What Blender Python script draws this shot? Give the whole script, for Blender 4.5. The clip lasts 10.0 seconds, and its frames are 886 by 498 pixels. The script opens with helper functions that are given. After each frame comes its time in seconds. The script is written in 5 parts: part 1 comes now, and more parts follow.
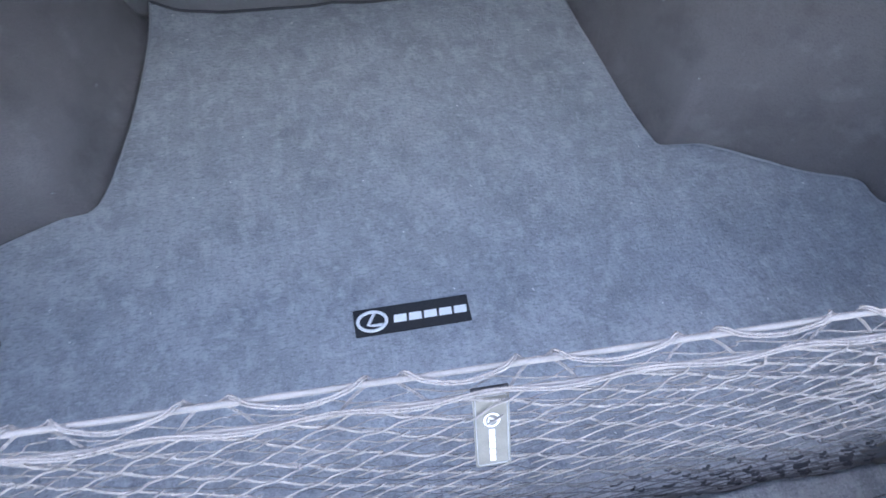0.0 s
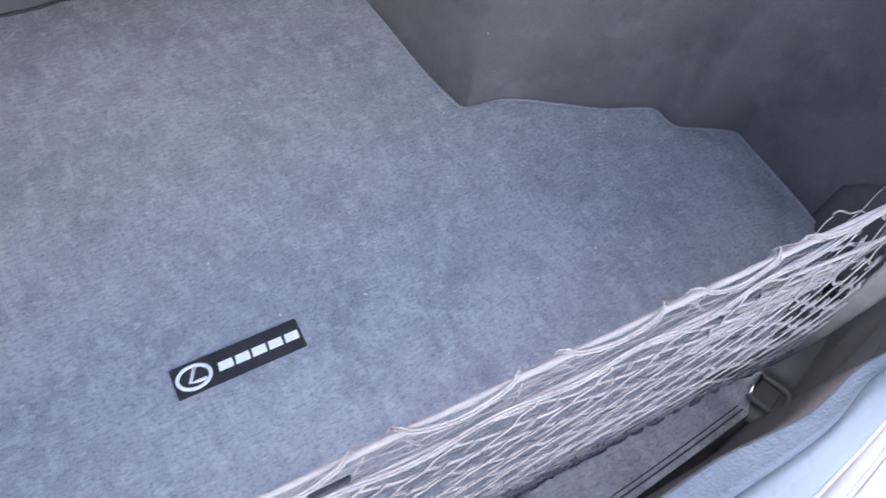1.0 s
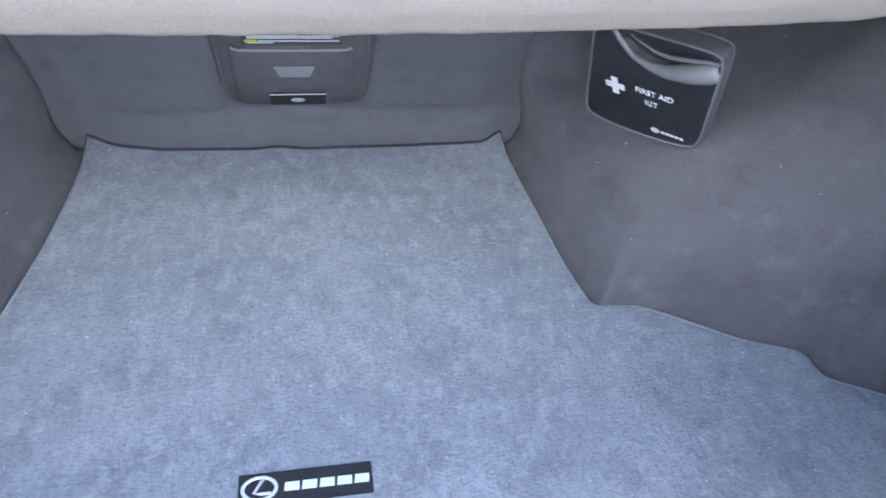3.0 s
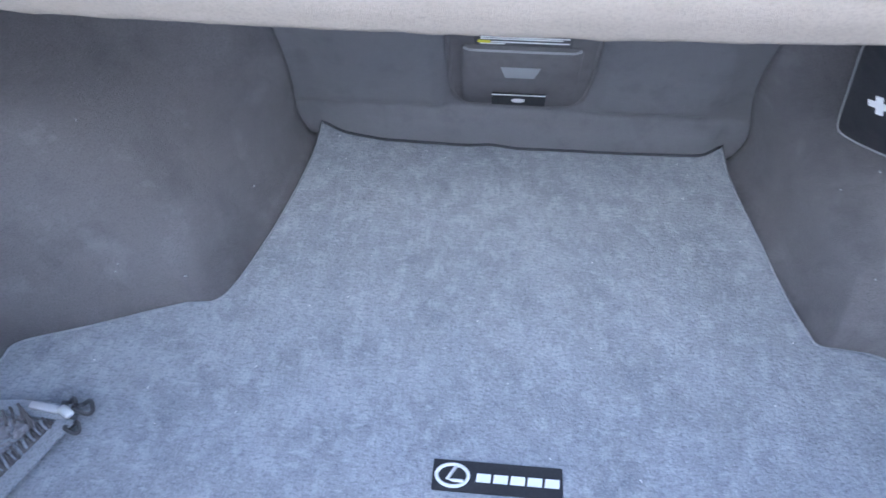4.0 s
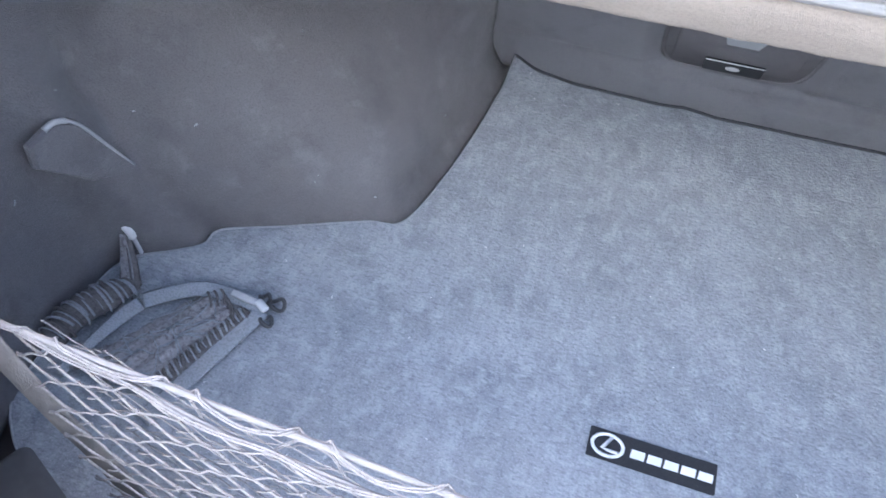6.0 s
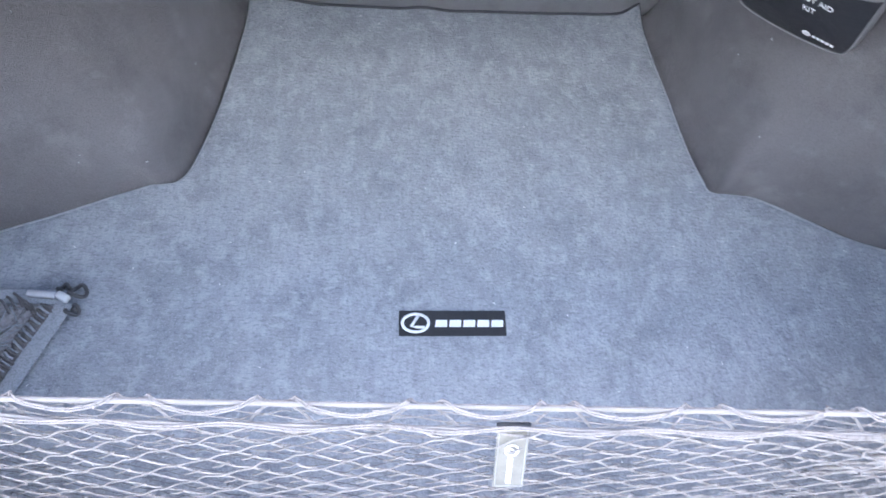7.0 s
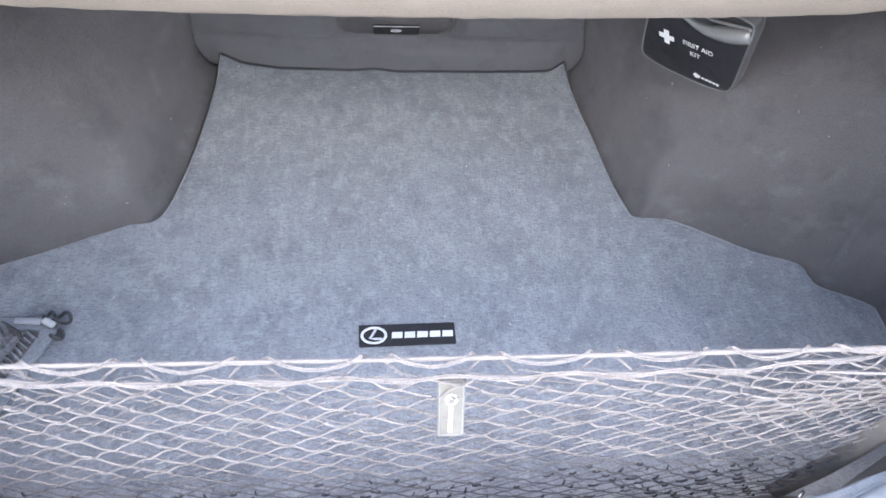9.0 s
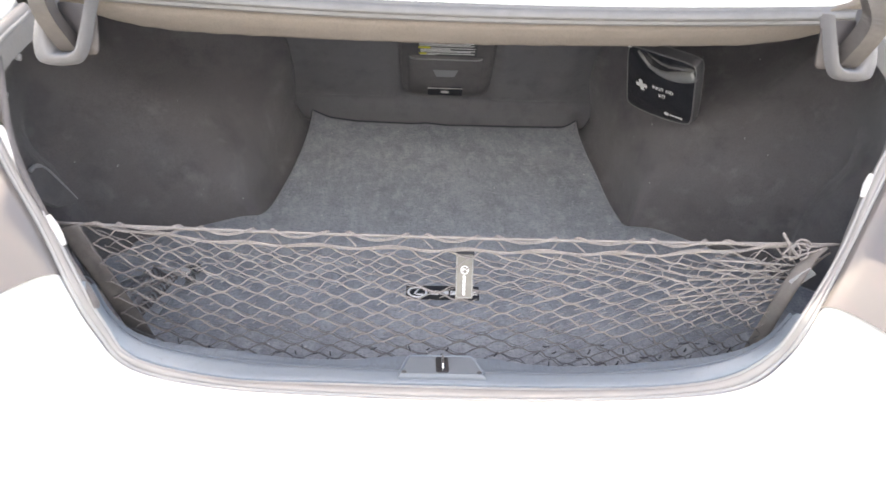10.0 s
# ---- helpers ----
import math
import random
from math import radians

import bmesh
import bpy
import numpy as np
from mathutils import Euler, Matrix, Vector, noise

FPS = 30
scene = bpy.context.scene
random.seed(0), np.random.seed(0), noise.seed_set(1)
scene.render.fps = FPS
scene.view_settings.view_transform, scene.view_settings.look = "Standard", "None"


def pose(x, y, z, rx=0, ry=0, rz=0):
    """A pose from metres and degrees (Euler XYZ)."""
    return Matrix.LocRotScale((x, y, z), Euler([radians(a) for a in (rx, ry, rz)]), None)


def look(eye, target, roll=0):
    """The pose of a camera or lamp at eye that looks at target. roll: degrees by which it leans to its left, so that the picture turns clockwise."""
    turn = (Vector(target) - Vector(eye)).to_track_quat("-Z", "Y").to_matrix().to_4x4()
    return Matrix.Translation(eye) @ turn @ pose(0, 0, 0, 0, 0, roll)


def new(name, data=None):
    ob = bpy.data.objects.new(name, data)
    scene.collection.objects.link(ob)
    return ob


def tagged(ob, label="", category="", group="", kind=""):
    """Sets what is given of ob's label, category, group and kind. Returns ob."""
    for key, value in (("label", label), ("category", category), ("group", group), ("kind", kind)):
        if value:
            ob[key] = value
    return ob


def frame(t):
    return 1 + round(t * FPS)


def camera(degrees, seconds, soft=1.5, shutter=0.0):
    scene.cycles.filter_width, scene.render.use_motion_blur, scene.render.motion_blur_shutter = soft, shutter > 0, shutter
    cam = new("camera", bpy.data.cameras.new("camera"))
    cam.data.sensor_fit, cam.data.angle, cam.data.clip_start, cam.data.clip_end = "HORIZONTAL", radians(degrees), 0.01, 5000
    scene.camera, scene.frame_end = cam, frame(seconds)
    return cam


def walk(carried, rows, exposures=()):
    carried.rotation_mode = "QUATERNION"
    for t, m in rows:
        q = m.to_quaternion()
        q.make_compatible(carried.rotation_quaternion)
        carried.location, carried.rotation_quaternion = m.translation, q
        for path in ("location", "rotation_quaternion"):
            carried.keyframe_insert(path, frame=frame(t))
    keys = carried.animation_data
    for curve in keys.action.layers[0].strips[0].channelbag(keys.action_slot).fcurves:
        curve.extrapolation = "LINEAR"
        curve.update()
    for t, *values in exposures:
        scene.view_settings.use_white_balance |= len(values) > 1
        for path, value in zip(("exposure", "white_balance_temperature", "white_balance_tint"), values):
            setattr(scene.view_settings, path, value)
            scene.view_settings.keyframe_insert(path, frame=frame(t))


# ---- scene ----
cam = camera(66.8, 10.0, soft=1.6, shutter=0.2)
PATH = [
    (0, (-0.0502, -0.3268, 0.6242), (0.2117, 0.7202, -1.0596), 3.87),
    (0.5, (-0.0601, -0.2732, 0.6038), (0.4524, 0.5806, -1.1304), 9.59),
    (1, (-0.0040, -0.2565, 0.6072), (0.6549, 0.4990, -1.1228), 14.52),
    (1.5, (0.0400, -0.2766, 0.6201), (0.7668, 0.6263, -1.0098), 13.45),
    (2, (0.0479, -0.2902, 0.6178), (0.7648, 0.8263, -0.8787), 11.23),
    (3.3, (0.0107, -0.3057, 0.5894), (0.2141, 1.0938, -0.8246), 5.14),
    (3.5, (0.0024, -0.3058, 0.5881), (0.1015, 1.1000, -0.8309), 3.49),
    (4, (-0.0213, -0.3018, 0.5935), (-0.1553, 1.0946, -0.8320), -0.40),
    (4.5, (-0.0514, -0.2962, 0.5910), (-0.3938, 1.0418, -0.8555), -1.74),
    (5, (-0.0894, -0.2843, 0.5906), (-0.5861, 0.9569, -0.8969), -1.81),
    (5.2, (-0.1001, -0.2792, 0.5959), (-0.6370, 0.9216, -0.9111), -1.92),
    (6.3, (-0.1160, -0.2931, 0.6464), (-0.3236, 0.8196, -1.0022), 4.00),
    (6.5, (-0.0991, -0.2954, 0.6604), (-0.1498, 0.7902, -1.0186), 6.92),
    (7, (-0.0618, -0.3143, 0.6954), (0.0726, 0.6733, -1.0386), 7.12),
    (7.5, (-0.0534, -0.3208, 0.7127), (0.2106, 0.5890, -1.0487), 11.57),
    (8, (-0.0624, -0.3302, 0.7184), (0.2055, 0.6447, -1.0072), 9.92),
    (8.5, (-0.0601, -0.3458, 0.7272), (0.2042, 0.6841, -0.9667), 9.67),
    (9, (-0.0515, -0.4244, 0.7390), (0.1824, 0.7499, -0.8629), 7.82),
    (9.5, (-0.0267, -0.5954, 0.7798), (0.0801, 0.7044, -0.7365), 4.07),
    (10, (-0.0420, -0.7735, 0.8092), (0.0322, 0.6871, -0.5551), 3.27),
]
walk(cam, [(t, look(eye, target, roll)) for t, eye, target, roll in PATH], [(0.0, 2.88, 6000, 10), (0.5, 3.04, 6150, 11), (1.0, 3.09, 6550, 14), (1.5, 3.14, 6650, 17), (2.0, 3.39, 6450, 14), (3.5, 3.39, 6000, 10), (4.0, 3.39, 5900, 10), (5.0, 3.69, 6500, 10), (6.5, 3.39, 6400, 10), (7.0, 3.46, 6450, 10), (7.5, 3.29, 6500, 10), (8.5, 3.19, 6600, 10), (9.0, 3.44, 7150, 11), (9.5, 3.40, 7550, 11), (10.0, 2.68, 8200, 11)])

# ---------------------------------------------------------------- light
SUN_WAY = Vector((-0.10, 0.66, 0.88)).normalized()
world = bpy.data.worlds.new("world")
scene.world = world
world.use_nodes = True
wn = world.node_tree
sky = wn.nodes.new("ShaderNodeTexSky")
sky.sky_type = "NISHITA"
sky.sun_disc = False
sky.sun_elevation = math.asin(SUN_WAY.z)
sky.sun_rotation = math.atan2(SUN_WAY.x, SUN_WAY.y)
sky.air_density, sky.dust_density, sky.ozone_density = 1.0, 2.5, 1.0
wn.links.new(sky.outputs[0], wn.nodes["Background"].inputs[0])
wn.nodes["Background"].inputs[1].default_value = 0.12
sun = new("sun", bpy.data.lights.new("sun", "SUN"))
sun.data.energy, sun.data.angle, sun.data.color = 3.0, radians(0.6), (1.0, 0.95, 0.88)
sun.matrix_world = look(SUN_WAY * 8, (0, 0, 0))


# ---------------------------------------------------------------- materials
def mat(name, base, rough=0.8, metal=0.0, spots=(), bump=(), coat=0.0, sheen=0.0, rough_var=0.0):
    """spots: (scale, colour, low, high, amount) noise patches; bump: (scale, distance) noise relief."""
    m = bpy.data.materials.new(name)
    m.use_nodes = True
    nt = m.node_tree
    b = nt.nodes["Principled BSDF"]
    b.inputs["Roughness"].default_value = rough
    b.inputs["Metallic"].default_value = metal
    b.inputs["Coat Weight"].default_value = coat
    b.inputs["Sheen Weight"].default_value = sheen
    tc = nt.nodes.new("ShaderNodeTexCoord")
    col = nt.nodes.new("ShaderNodeRGB")
    col.outputs[0].default_value = (*base, 1)
    last = col.outputs[0]
    for i, (scale, colour, low, high, amount) in enumerate(spots):
        n = nt.nodes.new("ShaderNodeTexNoise")
        n.inputs["Detail"].default_value = 4
        n.inputs["Roughness"].default_value = 0.6
        if isinstance(scale, tuple):
            mp = nt.nodes.new("ShaderNodeMapping")
            mp.inputs["Scale"].default_value = scale
            n.inputs["Scale"].default_value = 1.0
            nt.links.new(tc.outputs["Object"], mp.inputs["Vector"])
            nt.links.new(mp.outputs[0], n.inputs["Vector"])
        else:
            n.inputs["Scale"].default_value = scale
            nt.links.new(tc.outputs["Object"], n.inputs["Vector"])
        r = nt.nodes.new("ShaderNodeMapRange")
        r.inputs[1].default_value, r.inputs[2].default_value = low, high
        r.inputs[3].default_value, r.inputs[4].default_value = 0, amount
        nt.links.new(n.outputs[0], r.inputs[0])
        x = nt.nodes.new("ShaderNodeMix")
        x.data_type = "RGBA"
        x.inputs[7].default_value = (*colour, 1)
        nt.links.new(r.outputs[0], x.inputs[0])
        nt.links.new(last, x.inputs[6])
        last = x.outputs[2]
        if i == 0 and rough_var:
            q = nt.nodes.new("ShaderNodeMapRange")
            q.inputs[3].default_value, q.inputs[4].default_value = rough - rough_var, rough + rough_var
            nt.links.new(n.outputs[0], q.inputs[0])
            nt.links.new(q.outputs[0], b.inputs["Roughness"])
    nt.links.new(last, b.inputs["Base Color"])
    normal = None
    for scale, dist in bump:
        n = nt.nodes.new("ShaderNodeTexNoise")
        n.inputs["Scale"].default_value = scale
        n.inputs["Detail"].default_value = 3
        nt.links.new(tc.outputs["Object"], n.inputs["Vector"])
        k = nt.nodes.new("ShaderNodeBump")
        k.inputs["Distance"].default_value = dist
        nt.links.new(n.outputs[0], k.inputs["Height"])
        if normal:
            nt.links.new(normal, k.inputs["Normal"])
        normal = k.outputs[0]
    if normal:
        nt.links.new(normal, b.inputs["Normal"])
    return m


CARPET = mat("carpet", (0.275, 0.29, 0.317), 1.0, sheen=0.15,
             spots=((5, (0.34, 0.357, 0.383), 0.42, 0.62, 0.9), (14, (0.195, 0.208, 0.235), 0.47, 0.66, 0.8), ((52, 34, 52), (0.41, 0.428, 0.455), 0.48, 0.66, 0.65), ((260, 60, 260), (0.205, 0.218, 0.245), 0.48, 0.66, 0.40),
                    ((150, 330, 150), (0.125, 0.137, 0.163), 0.50, 0.64, 0.50), (520, (0.52, 0.54, 0.57), 0.52, 0.66, 0.36), ((60, 150, 60), (0.45, 0.468, 0.495), 0.56, 0.70, 0.55)),
             bump=((260, 0.0018), (800, 0.0008)))
BINDING = mat("binding", (0.05, 0.052, 0.06), 0.95, spots=((300, (0.09, 0.092, 0.105), 0.4, 0.7, 0.6),), bump=((900, 0.001),))
# carpet tone paled to show the lit fibres at the mat's edge
LIT_EDGE = mat("hem", (0.36, 0.37, 0.39), 1.0, spots=((300, (0.22, 0.23, 0.255), 0.45, 0.65, 0.6),), bump=((900, 0.001),))
FELT = mat("felt", (0.131, 0.122, 0.128), 0.95, sheen=0.2,
           spots=((5, (0.152, 0.145, 0.151), 0.42, 0.62, 0.9), (13, (0.086, 0.082, 0.089), 0.52, 0.70, 0.7), (21, (0.215, 0.208, 0.217), 0.57, 0.76, 0.6),
                  (75, (0.24, 0.236, 0.245), 0.68, 0.80, 0.4), (700, (0.05, 0.05, 0.053), 0.45, 0.7, 0.5)),
           bump=((30, 0.003), (800, 0.0012)))
FELT_SEAT = mat("seat_felt", (0.155, 0.152, 0.162), 0.95, sheen=0.1,
                spots=((7, (0.17, 0.167, 0.177), 0.4, 0.75, 0.8), (30, (0.11, 0.108, 0.117), 0.52, 0.72, 0.6), (700, (0.10, 0.105, 0.112), 0.45, 0.7, 0.5)), bump=((40, 0.002), (800, 0.001)))
FELT_PALE = mat("pale_felt", (0.252, 0.217, 0.192), 1.0,
                spots=((30, (0.275, 0.237, 0.21), 0.45, 0.75, 0.7), (12, (0.205, 0.176, 0.155), 0.52, 0.72, 0.5), (500, (0.185, 0.16, 0.142), 0.45, 0.7, 0.6)), bump=((1200, 0.0006), (40, 0.0006)))
BLACK_PLASTIC = mat("black_plastic", (0.060, 0.060, 0.064), 0.5, spots=((60, (0.08, 0.08, 0.083), 0.4, 0.7, 0.7),), bump=((1500, 0.0006),), rough_var=0.12)
HATCH_PLASTIC = mat("hatch_plastic", (0.132, 0.125, 0.129), 0.6, spots=((18, (0.125, 0.119, 0.122), 0.4, 0.7, 0.7), (60, (0.09, 0.085, 0.088), 0.45, 0.7, 0.5)), bump=((900, 0.0008),), rough_var=0.1)
PALE_PLASTIC = mat("pale_plastic", (0.36, 0.36, 0.37), 0.35, spots=((80, (0.30, 0.30, 0.31), 0.4, 0.7, 0.6),))
# tone of the added corner panels, below the felt's to stand for shade
CORNER_SHADE = mat("corner_shade_tone", (0.120, 0.110, 0.114), 0.75, spots=((30, (0.135, 0.125, 0.129), 0.42, 0.7, 0.7), (160, (0.09, 0.083, 0.086), 0.5, 0.7, 0.6)), bump=((900, 0.0006),), rough_var=0.1)
GREY_PLASTIC = mat("grey_plastic", (0.10, 0.10, 0.105), 0.5, spots=((80, (0.13, 0.13, 0.135), 0.4, 0.7, 0.6),), bump=((1200, 0.0004),))
BROWN_PLASTIC = mat("brown_plastic", (0.11, 0.099, 0.098), 0.6, spots=((40, (0.145, 0.132, 0.13), 0.45, 0.75, 0.7),), bump=((900, 0.0008),))
STRIKER_PLASTIC = mat("striker_plastic", (0.15, 0.172, 0.20), 0.4, spots=((40, (0.175, 0.195, 0.225), 0.4, 0.7, 0.6),), bump=((1200, 0.0004),))
PLATE = mat("scuff_plastic", (0.165, 0.197, 0.238), 0.42, spots=((12, (0.195, 0.228, 0.27), 0.4, 0.7, 0.6), (150, (0.11, 0.12, 0.14), 0.58, 0.75, 0.5)), bump=((1400, 0.0003),), rough_var=0.1)
PLATE_DARK = mat("scuff_inner", (0.125, 0.152, 0.19), 0.6, spots=((35, (0.15, 0.178, 0.215), 0.45, 0.75, 0.7), ((240, 30, 240), (0.085, 0.102, 0.13), 0.52, 0.68, 0.6), (260, (0.26, 0.275, 0.30), 0.64, 0.78, 0.6)), bump=((500, 0.001),))
PAINT = mat("white_paint", (0.80, 0.80, 0.79), 0.25, coat=1.0, spots=((4, (0.77, 0.775, 0.775), 0.4, 0.7, 0.6),))
SEAL = mat("grey_seal", (0.33, 0.33, 0.335), 0.4, spots=((60, (0.38, 0.38, 0.385), 0.4, 0.7, 0.6),), bump=((500, 0.0005),))
# darker copy of the seal grey, with the shade below the lid in its colour
SEAL_SHADED = mat("shaded_seal", (0.185, 0.182, 0.185), 0.5, spots=((60, (0.22, 0.217, 0.22), 0.4, 0.7, 0.6),), bump=((500, 0.0005),))
HINGE_COVER = mat("hinge_cover", (0.165, 0.165, 0.178), 0.35, spots=((30, (0.20, 0.20, 0.213), 0.4, 0.7, 0.6),), bump=((900, 0.0004),))
ARM = mat("hinge_arm", (0.075, 0.069, 0.068), 0.45, spots=((40, (0.13, 0.12, 0.117), 0.4, 0.7, 0.6),))
# white body paint where it lies in shade, the shade mixed into the base
PAINT_SHADED = mat("shaded_paint", (0.27, 0.262, 0.26), 0.45, spots=((30, (0.31, 0.30, 0.298), 0.4, 0.7, 0.6),), bump=((300, 0.0004),))
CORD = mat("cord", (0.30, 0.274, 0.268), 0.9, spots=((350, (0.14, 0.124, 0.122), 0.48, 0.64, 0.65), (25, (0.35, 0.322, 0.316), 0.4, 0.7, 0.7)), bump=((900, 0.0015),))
NET_BROWN = mat("net_brown", (0.30, 0.285, 0.295), 0.95, spots=((250, (0.16, 0.148, 0.15), 0.45, 0.62, 0.8), (60, (0.33, 0.318, 0.325), 0.5, 0.7, 0.6)), bump=((500, 0.002),))
NET_DARK = mat("net_dark", (0.15, 0.137, 0.138), 0.95, spots=((250, (0.09, 0.083, 0.084), 0.45, 0.62, 0.8), (50, (0.20, 0.187, 0.187), 0.5, 0.7, 0.6)), bump=((500, 0.002),))
STRAP = mat("beige_strap", (0.155, 0.139, 0.132), 0.95, spots=((500, (0.13, 0.118, 0.112), 0.45, 0.65, 0.7), (30, (0.24, 0.22, 0.21), 0.4, 0.7, 0.7)), bump=((700, 0.001),))
WEBBING_BLUE = mat("blue_grey_webbing", (0.31, 0.325, 0.35), 0.9, spots=((500, (0.17, 0.185, 0.205), 0.45, 0.65, 0.7),), bump=((700, 0.001),))
ELASTIC = mat("white_elastic", (0.262, 0.24, 0.235), 0.75, spots=((120, (0.215, 0.204, 0.20), 0.45, 0.68, 0.7), (700, (0.185, 0.176, 0.173), 0.5, 0.68, 0.5)), bump=((900, 0.0006),))
# greyed copy of the pale cord: shade on the lower net put into colour
SHADED_CORD = mat("shaded_cord", (0.18, 0.174, 0.178), 0.9, spots=((350, (0.10, 0.095, 0.095), 0.46, 0.64, 0.7),), bump=((900, 0.0012),))
# the dark bottom cord, and the deepest painted shade on the lower strands
DARK_CORD_SHADE = mat("dark_cord_shade", (0.125, 0.127, 0.14), 0.9, spots=((300, (0.19, 0.192, 0.21), 0.5, 0.7, 0.7),), bump=((900, 0.001),))
TAG = mat("tag_silver", (0.21, 0.20, 0.18), 0.32, spots=((90, (0.15, 0.14, 0.127), 0.4, 0.7, 0.7),), bump=((900, 0.0003),))
WHITE_PRINT = mat("white_print", (0.85, 0.85, 0.85), 0.6, spots=((400, (0.74, 0.74, 0.75), 0.5, 0.7, 0.5),))
GREY_PRINT = mat("grey_print", (0.30, 0.31, 0.32), 0.6)
YELLOW = mat("yellow_print", (0.75, 0.68, 0.04), 0.5)
BADGE = mat("badge_fabric", (0.020, 0.021, 0.025), 0.8, spots=((600, (0.035, 0.036, 0.042), 0.45, 0.7, 0.7),), bump=((1200, 0.0006),))
VINYL = mat("black_vinyl", (0.018, 0.018, 0.022), 0.4, spots=((40, (0.026, 0.026, 0.03), 0.4, 0.7, 0.7),), bump=((30, 0.0015), (900, 0.0003)), rough_var=0.1)
GLOSS = mat("clear_vinyl", (0.24, 0.24, 0.242), 0.32, coat=1.0, bump=((18, 0.004),))
GUSSET = mat("gusset_vinyl", (0.10, 0.099, 0.107), 0.4, spots=((40, (0.13, 0.128, 0.136), 0.4, 0.7, 0.7),), bump=((300, 0.0006),), rough_var=0.1)
PIPING = mat("piping", (0.21, 0.208, 0.214), 0.4, bump=((400, 0.0006),))
CHROME = mat("chrome", (0.75, 0.75, 0.76), 0.2, metal=1.0, bump=((60, 0.0008),))
BUCKLE = mat("buckle_plastic", (0.46, 0.46, 0.475), 0.4, spots=((120, (0.36, 0.36, 0.375), 0.45, 0.7, 0.6),))
WHITE_PLASTIC = mat("white_plastic", (0.62, 0.62, 0.62), 0.4, spots=((80, (0.55, 0.55, 0.56), 0.45, 0.7, 0.6),))
LAMP = mat("lamp_lens", (0.125, 0.118, 0.119), 0.15, coat=0.6, spots=((20, (0.14, 0.118, 0.12), 0.45, 0.7, 0.6),))
GLASS_DARK = mat("rear_glass", (0.02, 0.025, 0.03), 0.05, coat=1.0)
CONCRETE = mat("concrete", (0.33, 0.32, 0.30), 0.95, spots=((3, (0.38, 0.37, 0.35), 0.4, 0.7, 0.7), (200, (0.27, 0.26, 0.25), 0.55, 0.7, 0.7)), bump=((150, 0.004),))
# finish of the added bounce wall, tinted to keep its fill light cool
BOUNCE_STUCCO = mat("stucco", (0.50, 0.565, 0.66), 0.95, spots=((2, (0.54, 0.60, 0.69), 0.4, 0.7, 0.7),), bump=((120, 0.004),))


# ---------------------------------------------------------------- mesh helpers
def thing(name, label, category, kind="", group=""):
    return tagged(new(name), label, category, group, kind)


def part(name, bm, material, parent=None, label="", smooth=True):
    me = bpy.data.meshes.new(name)
    bmesh.ops.recalc_face_normals(bm, faces=bm.faces)
    bm.to_mesh(me)
    bm.free()
    me.materials.append(material)
    for p in me.polygons:
        p.use_smooth = smooth
    ob = new(name, me)
    ob.parent = parent
    if label:
        ob["label"] = label
    return ob


def thick(ob, depth, offset=1.0):
    s = ob.modifiers.new("thick", "SOLIDIFY")
    s.thickness, s.offset = depth, offset
    return ob


def catmull(points, steps):
    """A smooth curve through the points, steps pieces between each two."""
    p = [np.array(q, float) for q in points]
    p = [2 * p[0] - p[1]] + p + [2 * p[-1] - p[-2]]
    out = []
    for i in range(1, len(p) - 2):
        for k in range(steps):
            t = k / steps
            out.append(0.5 * (2 * p[i] + (p[i + 1] - p[i - 1]) * t + (2 * p[i - 1] - 5 * p[i] + 4 * p[i + 1] - p[i + 2]) * t * t
                              + (3 * p[i] - p[i - 1] - 3 * p[i + 1] + p[i + 2]) * t ** 3))
    return out + [p[-2]]


def smoothstep(a, b, v):
    t = min(1, max(0, (v - a) / (b - a)))
    return t * t * (3 - 2 * t)


def grid(bm, rows, closed=False):
    """Faces between rows of points of equal length."""
    vs = [[bm.verts.new(Vector(q)) for q in row] for row in rows]
    for a, b in zip(vs, vs[1:]):
        n = len(a)
        for i in range(n if closed else n - 1):
            j = (i + 1) % n
            bm.faces.new((a[i], a[j], b[j], b[i]))
    return vs


def tube(bm, points, r, sides=6, flat=1.0, up=(0, 0, 1), caps=True):
    """A round cord (flat < 1: a flattened strap, thin along the up side)."""
    pts = [Vector(q) for q in points]
    up = Vector(up)
    rows = []
    for i, q in enumerate(pts):
        d = (pts[min(i + 1, len(pts) - 1)] - pts[max(i - 1, 0)]).normalized()
        n = up - d * up.dot(d)
        if n.length < 0.05:
            n = d.orthogonal()
        n.normalize()
        s = d.cross(n)
        rad = r[i] if isinstance(r, (list, tuple)) else r
        rows.append([q + (math.cos(a) * s + math.sin(a) * n * flat) * rad for a in [2 * math.pi * k / sides for k in range(sides)]])
    vs = grid(bm, rows, closed=True)
    if caps:
        bm.faces.new(vs[0])
        bm.faces.new(list(reversed(vs[-1])))


def box(bm, size, m=Matrix(), bevel=0.0, seg=2):
    made = bmesh.ops.create_cube(bm, size=1.0, matrix=m @ Matrix.Diagonal((*size, 1)))
    if bevel:
        edges = list({e for v in made["verts"] for e in v.link_edges})
        bmesh.ops.bevel(bm, geom=edges, offset=bevel, segments=seg, affect="EDGES", profile=0.5)


